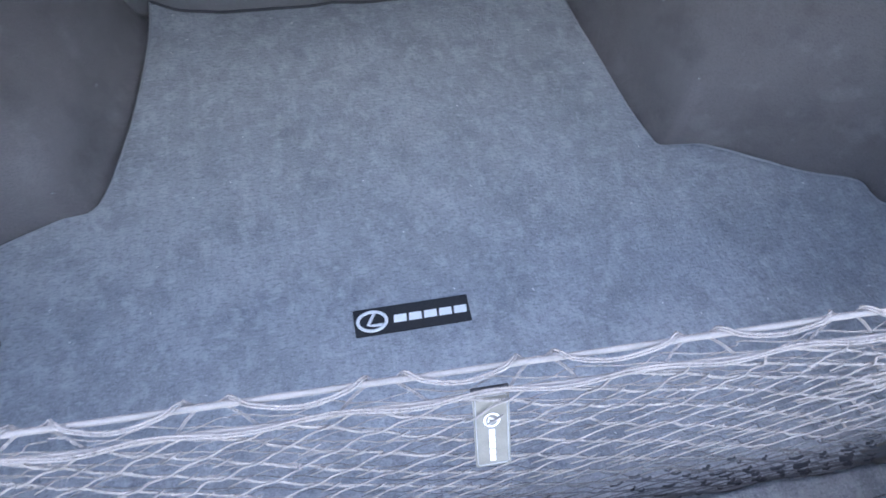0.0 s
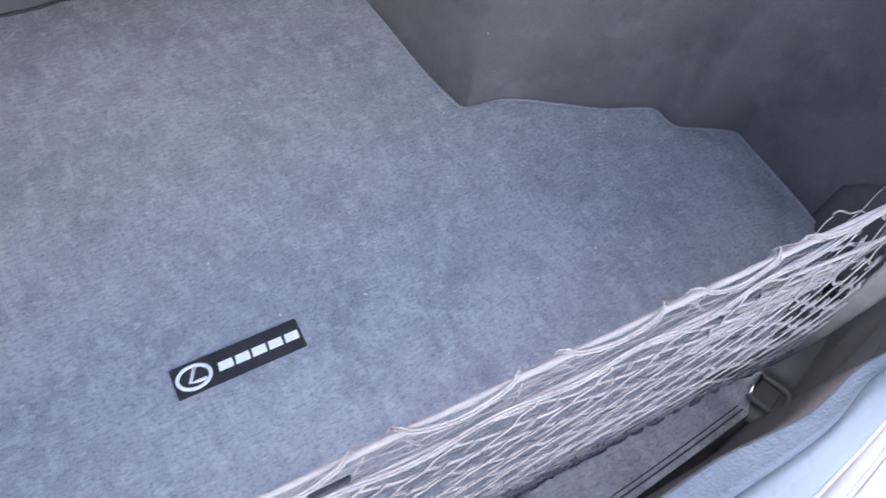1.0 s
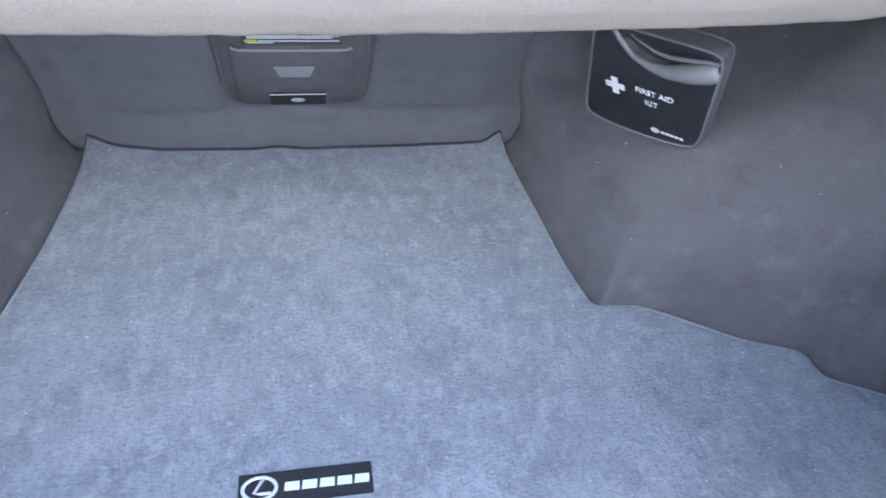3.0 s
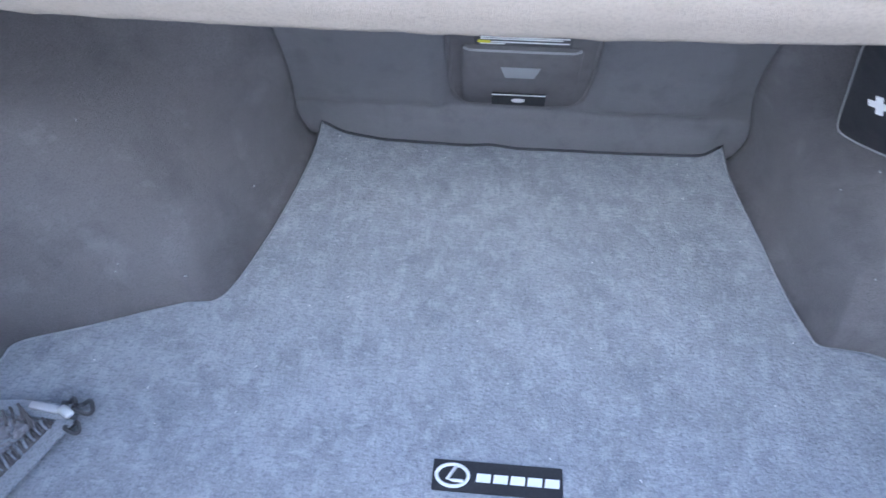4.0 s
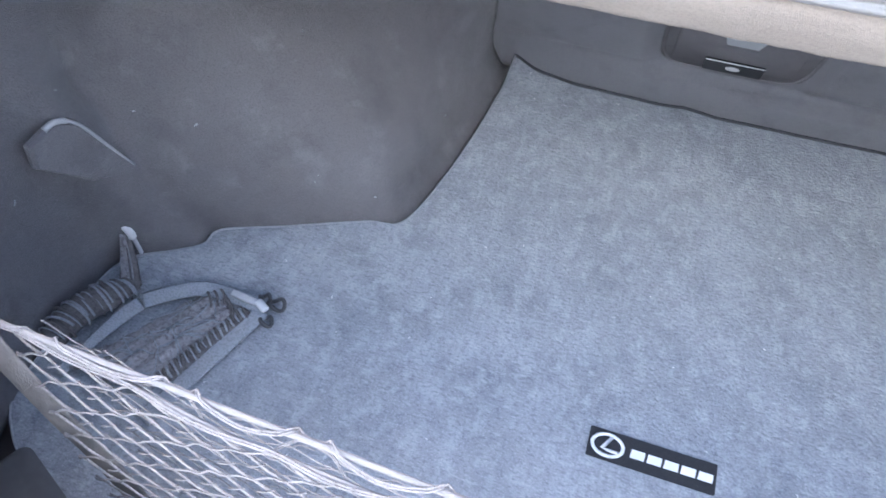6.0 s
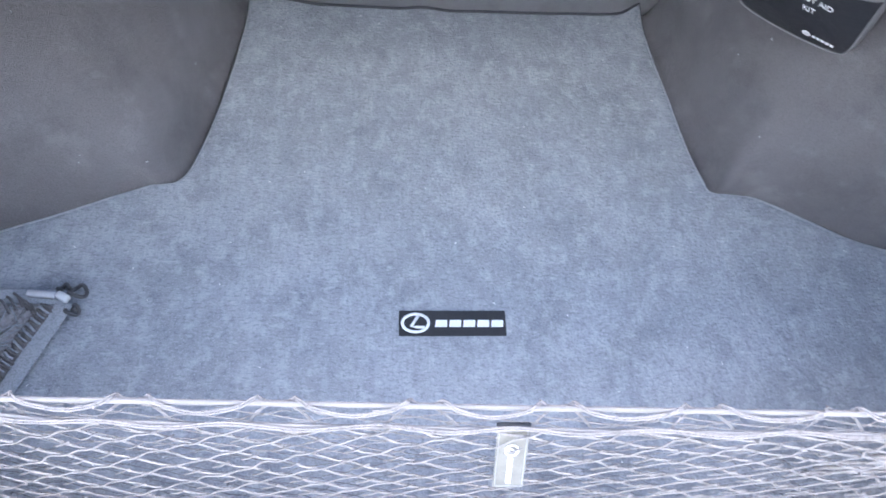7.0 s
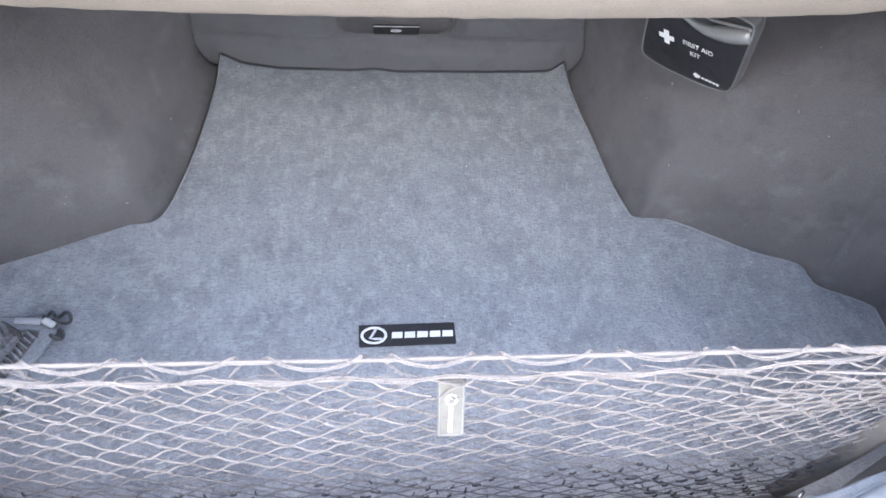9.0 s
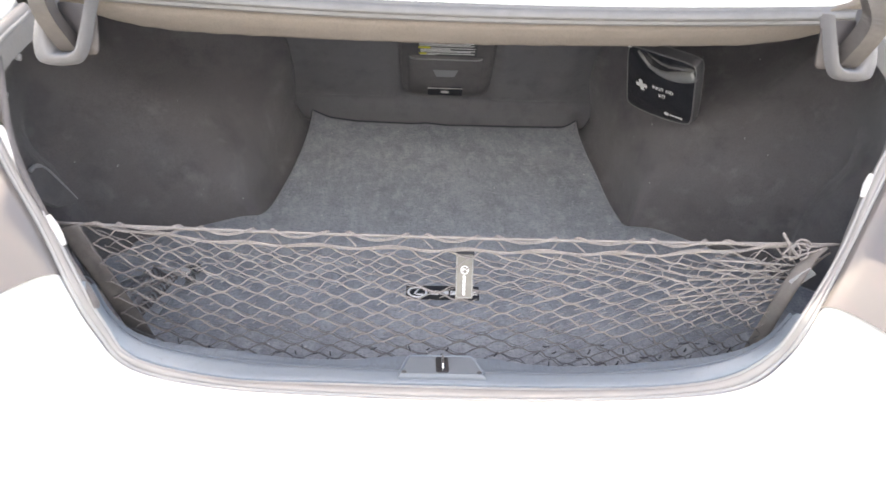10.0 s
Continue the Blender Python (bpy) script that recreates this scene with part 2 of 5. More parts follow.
def slab(bm, outline, depth, m=Matrix(), inset=0.0):
    """A flat plate with the outline in its own x and y, front face at z = depth, narrowed by inset there."""
    n = len(outline)
    cx, cy = sum(p[0] for p in outline) / n, sum(p[1] for p in outline) / n
    def ring(z, k):
        row = []
        for x, y in outline:
            dx, dy = x - cx, y - cy
            l = max(math.hypot(dx, dy), 1e-6)
            row.append(bm.verts.new(m @ Vector((x - dx / l * k, y - dy / l * k, z))))
        return row
    a, b = ring(0, 0), ring(depth - inset, 0)
    rows = [a, b]
    if inset:
        rows.append(ring(depth, inset))
    for p, q in zip(rows, rows[1:]):
        for i in range(n):
            bm.faces.new((p[i], p[(i + 1) % n], q[(i + 1) % n], q[i]))
    bm.faces.new(rows[-1])
    bm.faces.new(list(reversed(rows[0])))


def rounded(w, h, r, seg=5, cx=0.0, cy=0.0):
    out = []
    for sx, sy, a0 in ((1, 1, 0), (-1, 1, 90), (-1, -1, 180), (1, -1, 270)):
        for k in range(seg + 1):
            a = radians(a0 + 90 * k / seg)
            out.append((cx + sx * (w / 2 - r) + r * math.cos(a), cy + sy * (h / 2 - r) + r * math.sin(a)))
    return out


def ellipse(w, h, seg=28, cx=0.0, cy=0.0):
    return [(cx + w / 2 * math.cos(2 * math.pi * k / seg), cy + h / 2 * math.sin(2 * math.pi * k / seg)) for k in range(seg)]


def basis(origin, right, up):
    """A matrix whose x is right, y is up and z the facing."""
    x = Vector(right).normalized()
    u = Vector(up)
    y = (u - x * u.dot(x)).normalized()
    z = x.cross(y)
    return Matrix(((x.x, y.x, z.x, origin[0]), (x.y, y.y, z.y, origin[1]), (x.z, y.z, z.z, origin[2]), (0, 0, 0, 1)))


def emblem(parent, m, w, h, lift, material=None):
    """A ring with a slanted stroke and five plain bars, w long and h high, as woven marks."""
    material = material or WHITE_PRINT
    face = m.to_3x3() @ Vector((0, 0, 1))
    d = h
    rx, cx = w * 0.128, -w / 2 + w * 0.135
    bm = bmesh.new()
    ring = [(cx + rx * math.cos(a), d * 0.5 * math.sin(a)) for a in [2 * math.pi * k / 32 for k in range(33)]]
    tube(bm, [m @ Vector((x, y, lift)) for x, y in ring], d * 0.085, 6, 0.4, face, caps=False)
    part("ring", bm, material, parent)
    bm = bmesh.new()
    tube(bm, [m @ Vector((cx + x * d, y * d, lift)) for x, y in ((0.16, 0.44), (-0.22, -0.20), (0.06, -0.23), (0.48, -0.24))], d * 0.08, 6, 0.4, face)
    part("stroke", bm, material, parent)
    x0, x1 = -w / 2 + w * 0.315, w / 2
    step = (x1 - x0) / 5
    for k in range(5):
        bm = bmesh.new()
        bx = x0 + step * (k + 0.5)
        bw, bh = step * 0.88, d * 0.42
        tall = bh * 0.92
        low = -bh / 2 - d * 0.02
        slab(bm, [(bx - bw * 0.5, low), (bx + bw * 0.46, low), (bx + bw * 0.5, low + tall * 0.5), (bx + bw * 0.5, low + tall), (bx - bw * 0.42, low + tall)], lift + 0.0004, m)
        part("bar", bm, material, parent, smooth=False)


def lettering(name, text, size, m, material, parent):
    c = bpy.data.curves.new(name, "FONT")
    c.body, c.size, c.align_x, c.align_y, c.extrude = text, size, "CENTER", "CENTER", 0.0003
    tmp = new(name, c)
    dep = bpy.context.evaluated_depsgraph_get()
    me = bpy.data.meshes.new_from_object(tmp.evaluated_get(dep))
    bpy.data.objects.remove(tmp)
    me.transform(m)
    me.materials.clear()
    me.materials.append(material)
    ob = new(name, me)
    ob.parent = parent
    return ob


# ---------------------------------------------------------------- plan of the floor
OUT_L = [(-0.281, 0.520), (-0.284, 0.435), (-0.292, 0.358), (-0.302, 0.283), (-0.319, 0.203), (-0.337, 0.174), (-0.369, 0.168), (-0.462, 0.127),
         (-0.530, 0.098), (-0.539, 0.073), (-0.567, 0.052), (-0.606, 0.028), (-0.622, -0.012), (-0.622, -0.130), (-0.595, -0.235), (-0.500, -0.282), (-0.420, -0.298)]
OUT_R = [(0.303, 0.508), (0.309, 0.415), (0.318, 0.338), (0.326, 0.248), (0.337, 0.190), (0.348, 0.168), (0.401, 0.1605), (0.505, 0.102),
         (0.564, 0.078), (0.572, 0.053), (0.583, 0.037), (0.640, 0.007), (0.647, -0.018), (0.645, -0.130), (0.600, -0.235), (0.500, -0.282), (0.425, -0.298)]
BACK = [(-0.281, 0.520), (-0.243, 0.507), (-0.184, 0.495), (-0.102, 0.493), (-0.061, 0.492), (-0.029, 0.497), (0.013, 0.490), (0.112, 0.490), (0.230, 0.492), (0.277, 0.494), (0.303, 0.508)]


def back_y(z):
    return 0.535 - 0.45 * z


# ---------------------------------------------------------------- floor
bm = bmesh.new()
box(bm, (1.36, 0.98, 0.03), pose(0, 0.13, -0.031))
tagged(part("floor", bm, BROWN_PLASTIC), "dark trunk floor board beneath the carpet mat", "floor", kind="structure")

# ---------------------------------------------------------------- carpet mat
carpet_mat = thing("carpet_mat", "blue-grey fuzzy carpet mat fitted over the trunk floor", "car mat")
MAT_L = [p for p in catmull(OUT_L[:13] + [(-0.623, -0.125), (-0.608, -0.175), (-0.540, -0.226), (-0.462, -0.252), (-0.420, -0.275)], 8)]
MAT_R = [p for p in catmull(OUT_R[:13] + [(0.647, -0.130), (0.632, -0.178), (0.555, -0.228), (0.466, -0.252), (0.422, -0.275)], 8)]


def side_x(curve, y):
    c = sorted((q[1], q[0]) for q in curve)
    return float(np.interp(y, [a for a, _ in c], [b for _, b in c]))


def back_edge(x):
    return float(np.interp(x, [a for a, _ in BACK], [b for _, b in BACK]))


def mat_rows():
    ys = sorted(set([round(v, 4) for v in np.linspace(-0.275, 0.49, 110)] + [round(v, 4) for v in np.linspace(0.0, 0.2, 60)]))
    rows = []
    for y in ys:
        xl, xr = side_x(MAT_L, y), side_x(MAT_R, y)
        row = []
        for k in range(71):
            u = k / 70
            x = xl + (xr - xl) * u
            yy = y
            if y > 0.38:
                yy = 0.38 + (y - 0.38) * (back_edge(x) - 0.38) / 0.11
            if y < -0.2:
                yy = -0.2 + (y + 0.2) * (1.0 + 0.26 * max(0, 1 - (x / 0.45) ** 2))
            z = 0.0012 * noise.noise(Vector((x * 9, yy * 9, 0))) + 0.0005 * noise.noise(Vector((x * 45, yy * 45, 3)))
            edge = min(x - xl, xr - x, 0.494 - y if y > 0.4 else 1)
            z -= 0.003 * max(0, 1 - edge / 0.006) ** 2
            corner = min(math.hypot(x - xl, y - 0.49), math.hypot(xr - x, y - 0.49))
            z += 0.012 * max(0, 1 - corner / 0.05) ** 2
            row.append((x, yy, z))
        rows.append(row)
    return rows


rows = mat_rows()
bm = bmesh.new()
grid(bm, rows)
pile = part("carpet_top", bm, CARPET, carpet_mat)
border = [r[0] for r in rows] + rows[-1][1:] + [r[-1] for r in reversed(rows[:-1])] + list(reversed(rows[0][1:-1]))
bm = bmesh.new()
lower = [(x, y, -0.0155) for x, y, z in border]
grid(bm, [border, lower], closed=True)
part("underside", bm, CARPET, carpet_mat)
# dark rear binding, carried round the mat to draw its shadow gap
bm = bmesh.new()
tube(bm, [(x, y, z - 0.0015) for x, y, z in border] + [(border[0][0], border[0][1], border[0][2] - 0.0015)], 0.0016, 6)
part("binding", bm, BINDING, carpet_mat, "dark edge binding and drawn-in shadow gap")
for side in (0, -1):
    bm = bmesh.new()
    tube(bm, [(r[side][0] + (0.0021 if side == 0 else -0.0021), r[side][1], r[side][2] + 0.0012) for r in rows], 0.0013, 6)
    part("rolled_edge", bm, LIT_EDGE, carpet_mat, "rolled pile edge, paled for the light it catches")
# second dark cord that draws the shadow gap before the seat wall
bm = bmesh.new()
tube(bm, [(x, y + 0.0022, z + 0.0008) for x, y, z in rows[-1]], 0.0019, 6)
part("binding", bm, BINDING, carpet_mat, "dark edge binding and drawn-in shadow gap")
for inset, r in ((0.0065, 0.0009), (0.0115, 0.0007)):
    bm = bmesh.new()
    tube(bm, [(x * (1 - inset), y + inset, z + 0.0006) for x, y, z in rows[0]], r, 6)
    part("hem_stitching", bm, BINDING, carpet_mat, "dark hem stitching along the rear edge")
# loose lint on the pile
rnd = random.Random(4)
bm = bmesh.new()
for k in range(60):
    x, y = rnd.uniform(-0.5, 0.5), rnd.uniform(-0.2, 0.5)
    if side_x(MAT_L, y) + 0.02 < x < side_x(MAT_R, y) - 0.02:
        a, l = rnd.uniform(0, 6.3), rnd.uniform(0.001, 0.0035)
        tube(bm, [(x, y, 0.0015), (x + l * math.cos(a) / 2, y + l * math.sin(a) / 2, 0.003), (x + l * math.cos(a), y + l * math.sin(a), 0.0017)], 0.0004, 4)
part("lint", bm, WHITE_PRINT, carpet_mat, "scattered pale lint")["kind"] = "stuff"

badge = part("badge", (lambda b: (slab(b, rounded(0.120, 0.0300, 0.001, 2), 0.0022, pose(0, -0.0150, 0.0005)), b)[1])(bmesh.new()), BADGE, carpet_mat, "black woven badge with white marks", smooth=False)
emblem(badge, pose(0.0005, -0.0150, 0.0022), 0.115, 0.0215, 0.0007)
bm = bmesh.new()
tube(bm, [Vector((x, y - 0.015, 0.0022)) for x, y in rounded(0.1185, 0.0285, 0.001, 1) + [(0.05925, 0.01325)]], 0.0005, 4)
part("stitching", bm, GREY_PRINT, badge)

# ---------------------------------------------------------------- side walls
KEY = [0, 2, 5, 7, 8, 11, 13, 14, 16]
LEVELS = [  # key points x, y, z, from the floor up
    [(0.303, 0.492, 0.09), (0.340, 0.345, 0.10), (0.378, 0.205, 0.10), (0.495, 0.145, 0.10), (0.553, 0.100, 0.10), (0.630, 0.020, 0.10), (0.640, -0.130, 0.085), (0.597, -0.232, 0.070), (0.428, -0.298, 0.055)],
    [(0.298, 0.452, 0.18), (0.425, 0.333, 0.203), (0.472, 0.232, 0.189), (0.514, 0.160, 0.171), (0.568, 0.110, 0.150), (0.633, 0.023, 0.18), (0.642, -0.130, 0.15), (0.590, -0.230, 0.125), (0.428, -0.296, 0.11)],
    [(0.300, 0.436, 0.215), (0.498, 0.335, 0.207), (0.520, 0.236, 0.191), (0.545, 0.162, 0.174), (0.590, 0.110, 0.156), (0.636, 0.023, 0.21), (0.638, -0.130, 0.19), (0.572, -0.227, 0.16), (0.426, -0.290, 0.135)],
    [(0.304, 0.428, 0.235), (0.530, 0.340, 0.236), (0.550, 0.242, 0.223), (0.574, 0.168, 0.207), (0.608, 0.113, 0.187), (0.638, 0.023, 0.23), (0.624, -0.130, 0.22), (0.550, -0.222, 0.185), (0.423, -0.284, 0.155)],
    [(0.320, 0.405, 0.285), (0.572, 0.350, 0.278), (0.590, 0.258, 0.268), (0.607, 0.182, 0.257), (0.624, 0.118, 0.248), (0.634, 0.020, 0.265), (0.581, -0.140, 0.263), (0.507, -0.224, 0.219), (0.414, -0.281, 0.178)],
    [(0.345, 0.370, 0.365), (0.620, 0.345, 0.345), (0.638, 0.260, 0.345), (0.648, 0.180, 0.342), (0.645, 0.105, 0.340), (0.591, 0.003, 0.342), (0.512, -0.156, 0.327), (0.450, -0.231, 0.268), (0.397, -0.283, 0.215)],
    [(0.370, 0.330, 0.455), (0.660, 0.310, 0.460), (0.680, 0.235, 0.460), (0.675, 0.165, 0.458), (0.640, 0.080, 0.455), (0.536, -0.031, 0.440), (0.477, -0.163, 0.381), (0.425, -0.236, 0.3205), (0.380, -0.288, 0.268)],
]


def side_wall(name, outline, sign, label):
    n = len(outline)
    fine = np.linspace(0, n - 1, 8 * (n - 1) + 1)
    base = np.array([(abs(q[0]) + 0.004, q[1], -0.014) for q in catmull(outline, 8)])
    foot = np.array([0.004 + 0.020 * (1 - smoothstep(1.5, 6.5, i)) for i in fine])
    front = np.array([1 - smoothstep(1.5, 6.5, i) for i in fine])
    curves = [base, base + np.stack([foot + 0.004 * front, 0 * foot, 0.024 - 0.008 * front], axis=1)]
    for level in LEVELS:
        smooth = catmull(level, 24)
        at = []
        for i in range(len(KEY) - 1):
            at += list(np.linspace(KEY[i], KEY[i + 1], 25)[:-1])
        at.append(KEY[-1])
        smooth = np.array(smooth)
        now = np.stack([np.interp(fine, at, smooth[:, c]) for c in range(3)], axis=1)
        if len(curves) == 2:
            steep = base + np.array((0.032, 0, 0.066))
            half = 0.5 * (base + now)
            curves.append(half + (steep - half) * front[:, None])
        curves.append(now)
    cols = []
    for i in range(len(fine)):
        col = catmull([c[i] for c in curves], 6)
        for _ in range(2 if sign > 0 else 1):
            col = [np.mean(col[max(0, k - w):k + w + 1], axis=0) for k in range(len(col)) for w in [min(5, k, len(col) - 1 - k)]]
        i0 = fine[i]
        dent = 0.022 * math.exp(-((i0 - 8.6) / 0.7) ** 2) - 0.016 * math.exp(-((i0 - 10.4) / 0.6) ** 2) + 0.008 * math.exp(-((i0 - 12.2) / 0.6) ** 2)
        col = [q + np.array((dent * smoothstep(0.0, 0.05, q[2]) * (1 - smoothstep(0.20, 0.28, q[2])), 0, 0)) for q in col]
        cols.append([(sign * q[0] + 0.0035 * noise.noise(Vector((q[1] * 6, q[2] * 6, sign * 3))), q[1], q[2]) for q in col])
    bm = bmesh.new()
    grid(bm, cols)
    ob = thick(part(name, bm, FELT), 0.006, 1.0)
    rng = random.Random(31 + sign)
    bm = bmesh.new()
    for k in range(9):
        c = cols[rng.randrange(10, len(cols) - 30)]
        q = Vector(c[rng.randrange(10, len(c) - 14)]) + Vector((-sign * 0.0012, -0.0006, 0.0004))
        d = Vector((rng.uniform(-1, 1) * 0.3, rng.uniform(-1, 1), rng.uniform(-1, 1))) * rng.uniform(0.0008, 0.0026)
        tube(bm, [q - d, q + Vector((-sign * 0.0006, 0, 0)), q + d], rng.uniform(0.0004, 0.0010), 5)
    part("lint", bm, GREY_PRINT, ob, "pale lint caught on the felt")["kind"] = "stuff"
    # panel added over the foot of the lining beside the sill, its colour shading the corner
    bm = bmesh.new()
    i0, i1 = int(13.0 * 8), int(15.7 * 8)
    rows = []
    for i in range(i0, i1 + 1):
        w = (i - i0) / (i1 - i0)
        top = 0.155 * math.sin(math.pi * (0.12 + 0.80 * w)) ** 0.7
        foot, head = Vector(cols[i][0]), [Vector(q) for q in cols[i]]
        line = [q for q in head if q.z < top] or [foot]
        row = []
        for k in range(13):
            t = k / 12 * (len(line) - 1)
            a, b = line[int(t)], line[min(int(t) + 1, len(line) - 1)]
            e = smoothstep(0, 0.12, w) * smoothstep(0, 0.12, 1 - w) * smoothstep(0, 0.15, 1 - k / 12)
            row.append(a.lerp(b, t - int(t)) + Vector((-sign * 0.010, 0.010, 0.003)) * e)
        rows.append(row)
    grid(bm, rows)
    thick(part("corner_shade", bm, CORNER_SHADE, ob, "dark panel added over the lining to shade the corner"), 0.003, 1.0)
    return tagged(ob, label, "trunk wall", kind="structure")


wall_left = side_wall("wall_left", OUT_L, -1, "dark grey moulded felt side lining over the wheel arch")
wall_right = side_wall("wall_right", OUT_R, 1, "dark grey moulded felt side lining behind the first aid pouch")

# ---------------------------------------------------------------- seat-back wall
bm = bmesh.new()
rows = []
for k in range(60):
    z = -0.014 + (0.48 + 0.014) * k / 59
    row = []
    for i in range(101):
        x = -0.47 + 0.94 * i / 100
        flange = 1 - smoothstep(0.040, 0.056, z + 0.006 * math.sin(x * 9))
        pad = smoothstep(0.095, 0.112, abs(x - 0.006)) * (1 - smoothstep(0.24, 0.29, abs(x - 0.008))) * smoothstep(0.05, 0.075, z)
        y = back_y(z) - 0.014 * pad
        y += 0.010 * math.exp(-((x - 0.205) ** 2 + (z - 0.118) ** 2) / 0.018 ** 2) + 0.004 * math.exp(-((x - 0.222 + 0.25 * (z - 0.09)) / 0.010) ** 2) * smoothstep(0.05, 0.07, z) * (1 - smoothstep(0.085, 0.115, z))
        y += (back_edge(max(-0.28, min(0.302, x))) + 0.005 - 0.05 * z - y) * flange
        row.append((x, y + 0.0025 * noise.noise(Vector((x * 8, z * 8, 1))), z))
    rows.append(row)
grid(bm, rows)
tagged(thick(part("wall_front", bm, FELT_SEAT), 0.008, 1.0), "dark grey felt seat-back lining with padded side fields", "trunk wall", kind="structure")

hatch = thing("seat_hatch", "black plastic ski hatch panel set in the seat-back lining", "hatch panel")
BACK_UP = Vector((0, -0.45, 1)).normalized()


def on_back(x, z, lift=0.0):
    m = basis((x, back_y(z), z), (1, 0, 0), BACK_UP)
    return m @ pose(0, 0, lift)


H = on_back(0.004, 0.168, 0.0)
LZ = math.sqrt(1 + 0.45 ** 2)
bm = bmesh.new()
slab(bm, rounded(0.182, 0.202, 0.022, 7, 0.002, -0.006), 0.005, H, 0.003)
part("panel", bm, HATCH_PLASTIC, hatch)
bm = bmesh.new()
slab(bm, rounded(0.150, 0.118, 0.010, 5, 0.001, -0.034), 0.008, H, 0.0015)
part("door", bm, HATCH_PLASTIC, hatch)
bm = bmesh.new()
edge = [(-0.090, 0.09), (-0.0885, -0.05), (-0.083, -0.086), (-0.070, -0.1035), (-0.04, -0.1065), (0.002, -0.107), (0.044, -0.1065), (0.074, -0.1035), (0.087, -0.086), (0.0925, -0.05), (0.094, 0.09)]
tube(bm, [H @ Vector((x, y, 0.0035)) for x, y in catmull(edge, 5)], 0.0030, 8, 0.8, H.to_3x3() @ Vector((0, 0, 1)))
part("rim", bm, HATCH_PLASTIC, hatch, "rounded raised rim")


def hx(x, z):
    """Panel plane coordinates of a place on the seat back."""
    return (x - 0.004, (z - 0.158) * LZ)


def bar_on(m, name, x0, x1, z0, z1, lift, material, parent, r=0.001, depth=0.0006):
    bm = bmesh.new()
    a, b = hx(x0, z0), hx(x1, z1)
    slab(bm, rounded(b[0] - a[0], b[1] - a[1], min(r, (b[1] - a[1]) * 0.49), 3, (a[0] + b[0]) / 2, (a[1] + b[1]) / 2), depth, m @ pose(0, 0, lift))
    return part(name, bm, material, parent, smooth=False)


label = bar_on(H, "warning_label", -0.053, 0.064, 0.1815, 0.226, 0.0062, BLACK_PLASTIC, hatch)
label["label"] = "black warning label with yellow and white print"
bar_on(H, "yellow_mark", -0.050, -0.027, 0.2020, 0.2065, 0.0070, YELLOW, label)
bar_on(H, "yellow_mark", -0.049, -0.034, 0.1865, 0.1905, 0.0070, YELLOW, label)
for x0, x1, z in ((-0.026, 0.060, 0.2030), (-0.046, 0.012, 0.1995), (-0.046, 0.060, 0.1965), (-0.046, 0.052, 0.1935), (-0.033, 0.060, 0.1885), (-0.046, -0.016, 0.1855), (-0.048, 0.058, 0.2095), (-0.048, 0.050, 0.2130), (-0.048, 0.056, 0.2165)):
    bar_on(H, "print_line", x0, x1, z - 0.0008, z + 0.0008, 0.0070, WHITE_PRINT, label, 0.0003)
# glossy ridge, coloured pale to carry its highlight
bm = bmesh.new()
lip = [hx(x, z) for x, z in ((-0.066, 0.1785), (-0.060, 0.1752), (-0.05, 0.1742), (0.0, 0.1740), (0.06, 0.1742), (0.070, 0.1752), (0.076, 0.1785))]
tube(bm, [H @ Vector((x, y, 0.0085)) for x, y in catmull(lip, 4)], 0.0017, 6)
part("lip", bm, PALE_PLASTIC, hatch, "moulded ridge, its highlight put into pale colour")
bm = bmesh.new()
slab(bm, [hx(-0.020, 0.144), hx(-0.013, 0.1245), hx(0.024, 0.1245), hx(0.031, 0.144)], 0.0012, H @ pose(0, 0, 0.0078), 0.0004)
part("mark", bm, GREY_PRINT, hatch, smooth=False)
bar_on(H, "mark", -0.014, 0.002, 0.1170, 0.1205, 0.0078, GREY_PLASTIC, hatch)
bar_on(H, "mark", 0.010, 0.026, 0.1170, 0.1205, 0.0078, GREY_PLASTIC, hatch)
handle = bar_on(H, "handle", -0.029, 0.043, 0.070, 0.0925, 0.0075, BADGE, hatch, 0.002, 0.003)
bar_on(H, "edge", -0.029, 0.043, 0.0915, 0.0932, 0.0108, WHITE_PRINT, handle, 0.0006)
bm = bmesh.new()
e = hx(0.0065, 0.0805)
slab(bm, ellipse(0.018, 0.0085, 20, *e), 0.0012, H @ pose(0, 0, 0.0104), 0.0004)
part("button", bm, WHITE_PLASTIC, handle)

# ---------------------------------------------------------------- parcel shelf and roof of the trunk
bm = bmesh.new()
rows = []
for i in range(121):
    x = -0.60 + 1.20 * i / 120
    rise = 0.0576 * x * x + 0.0074 * x + 1.1 * max(0, abs(x - 0.01) - 0.36) ** 2 + 0.001 * noise.noise(Vector((x * 40, 0, 0)))
    sec = [(0.40, 0.436), (0.25, 0.430), (0.12, 0.410), (0.081, 0.3998), (0.074, 0.3968), (0.068, 0.3986), (0.062, 0.408), (0.056, 0.420), (0.054, 0.4365), (0.080, 0.442), (0.40, 0.456)]
    rows.append([(x, y, z + rise * (1 if y < 0.2 else 0.5) + 0.0008 * noise.noise(Vector((x * 90, z * 90, 5)))) for y, z in catmull(sec, 3)])
grid(bm, rows)
tagged(part("ceiling", bm, FELT_PALE), "pale grey-beige felt edge of the parcel shelf roof", "trunk ceiling", kind="structure")

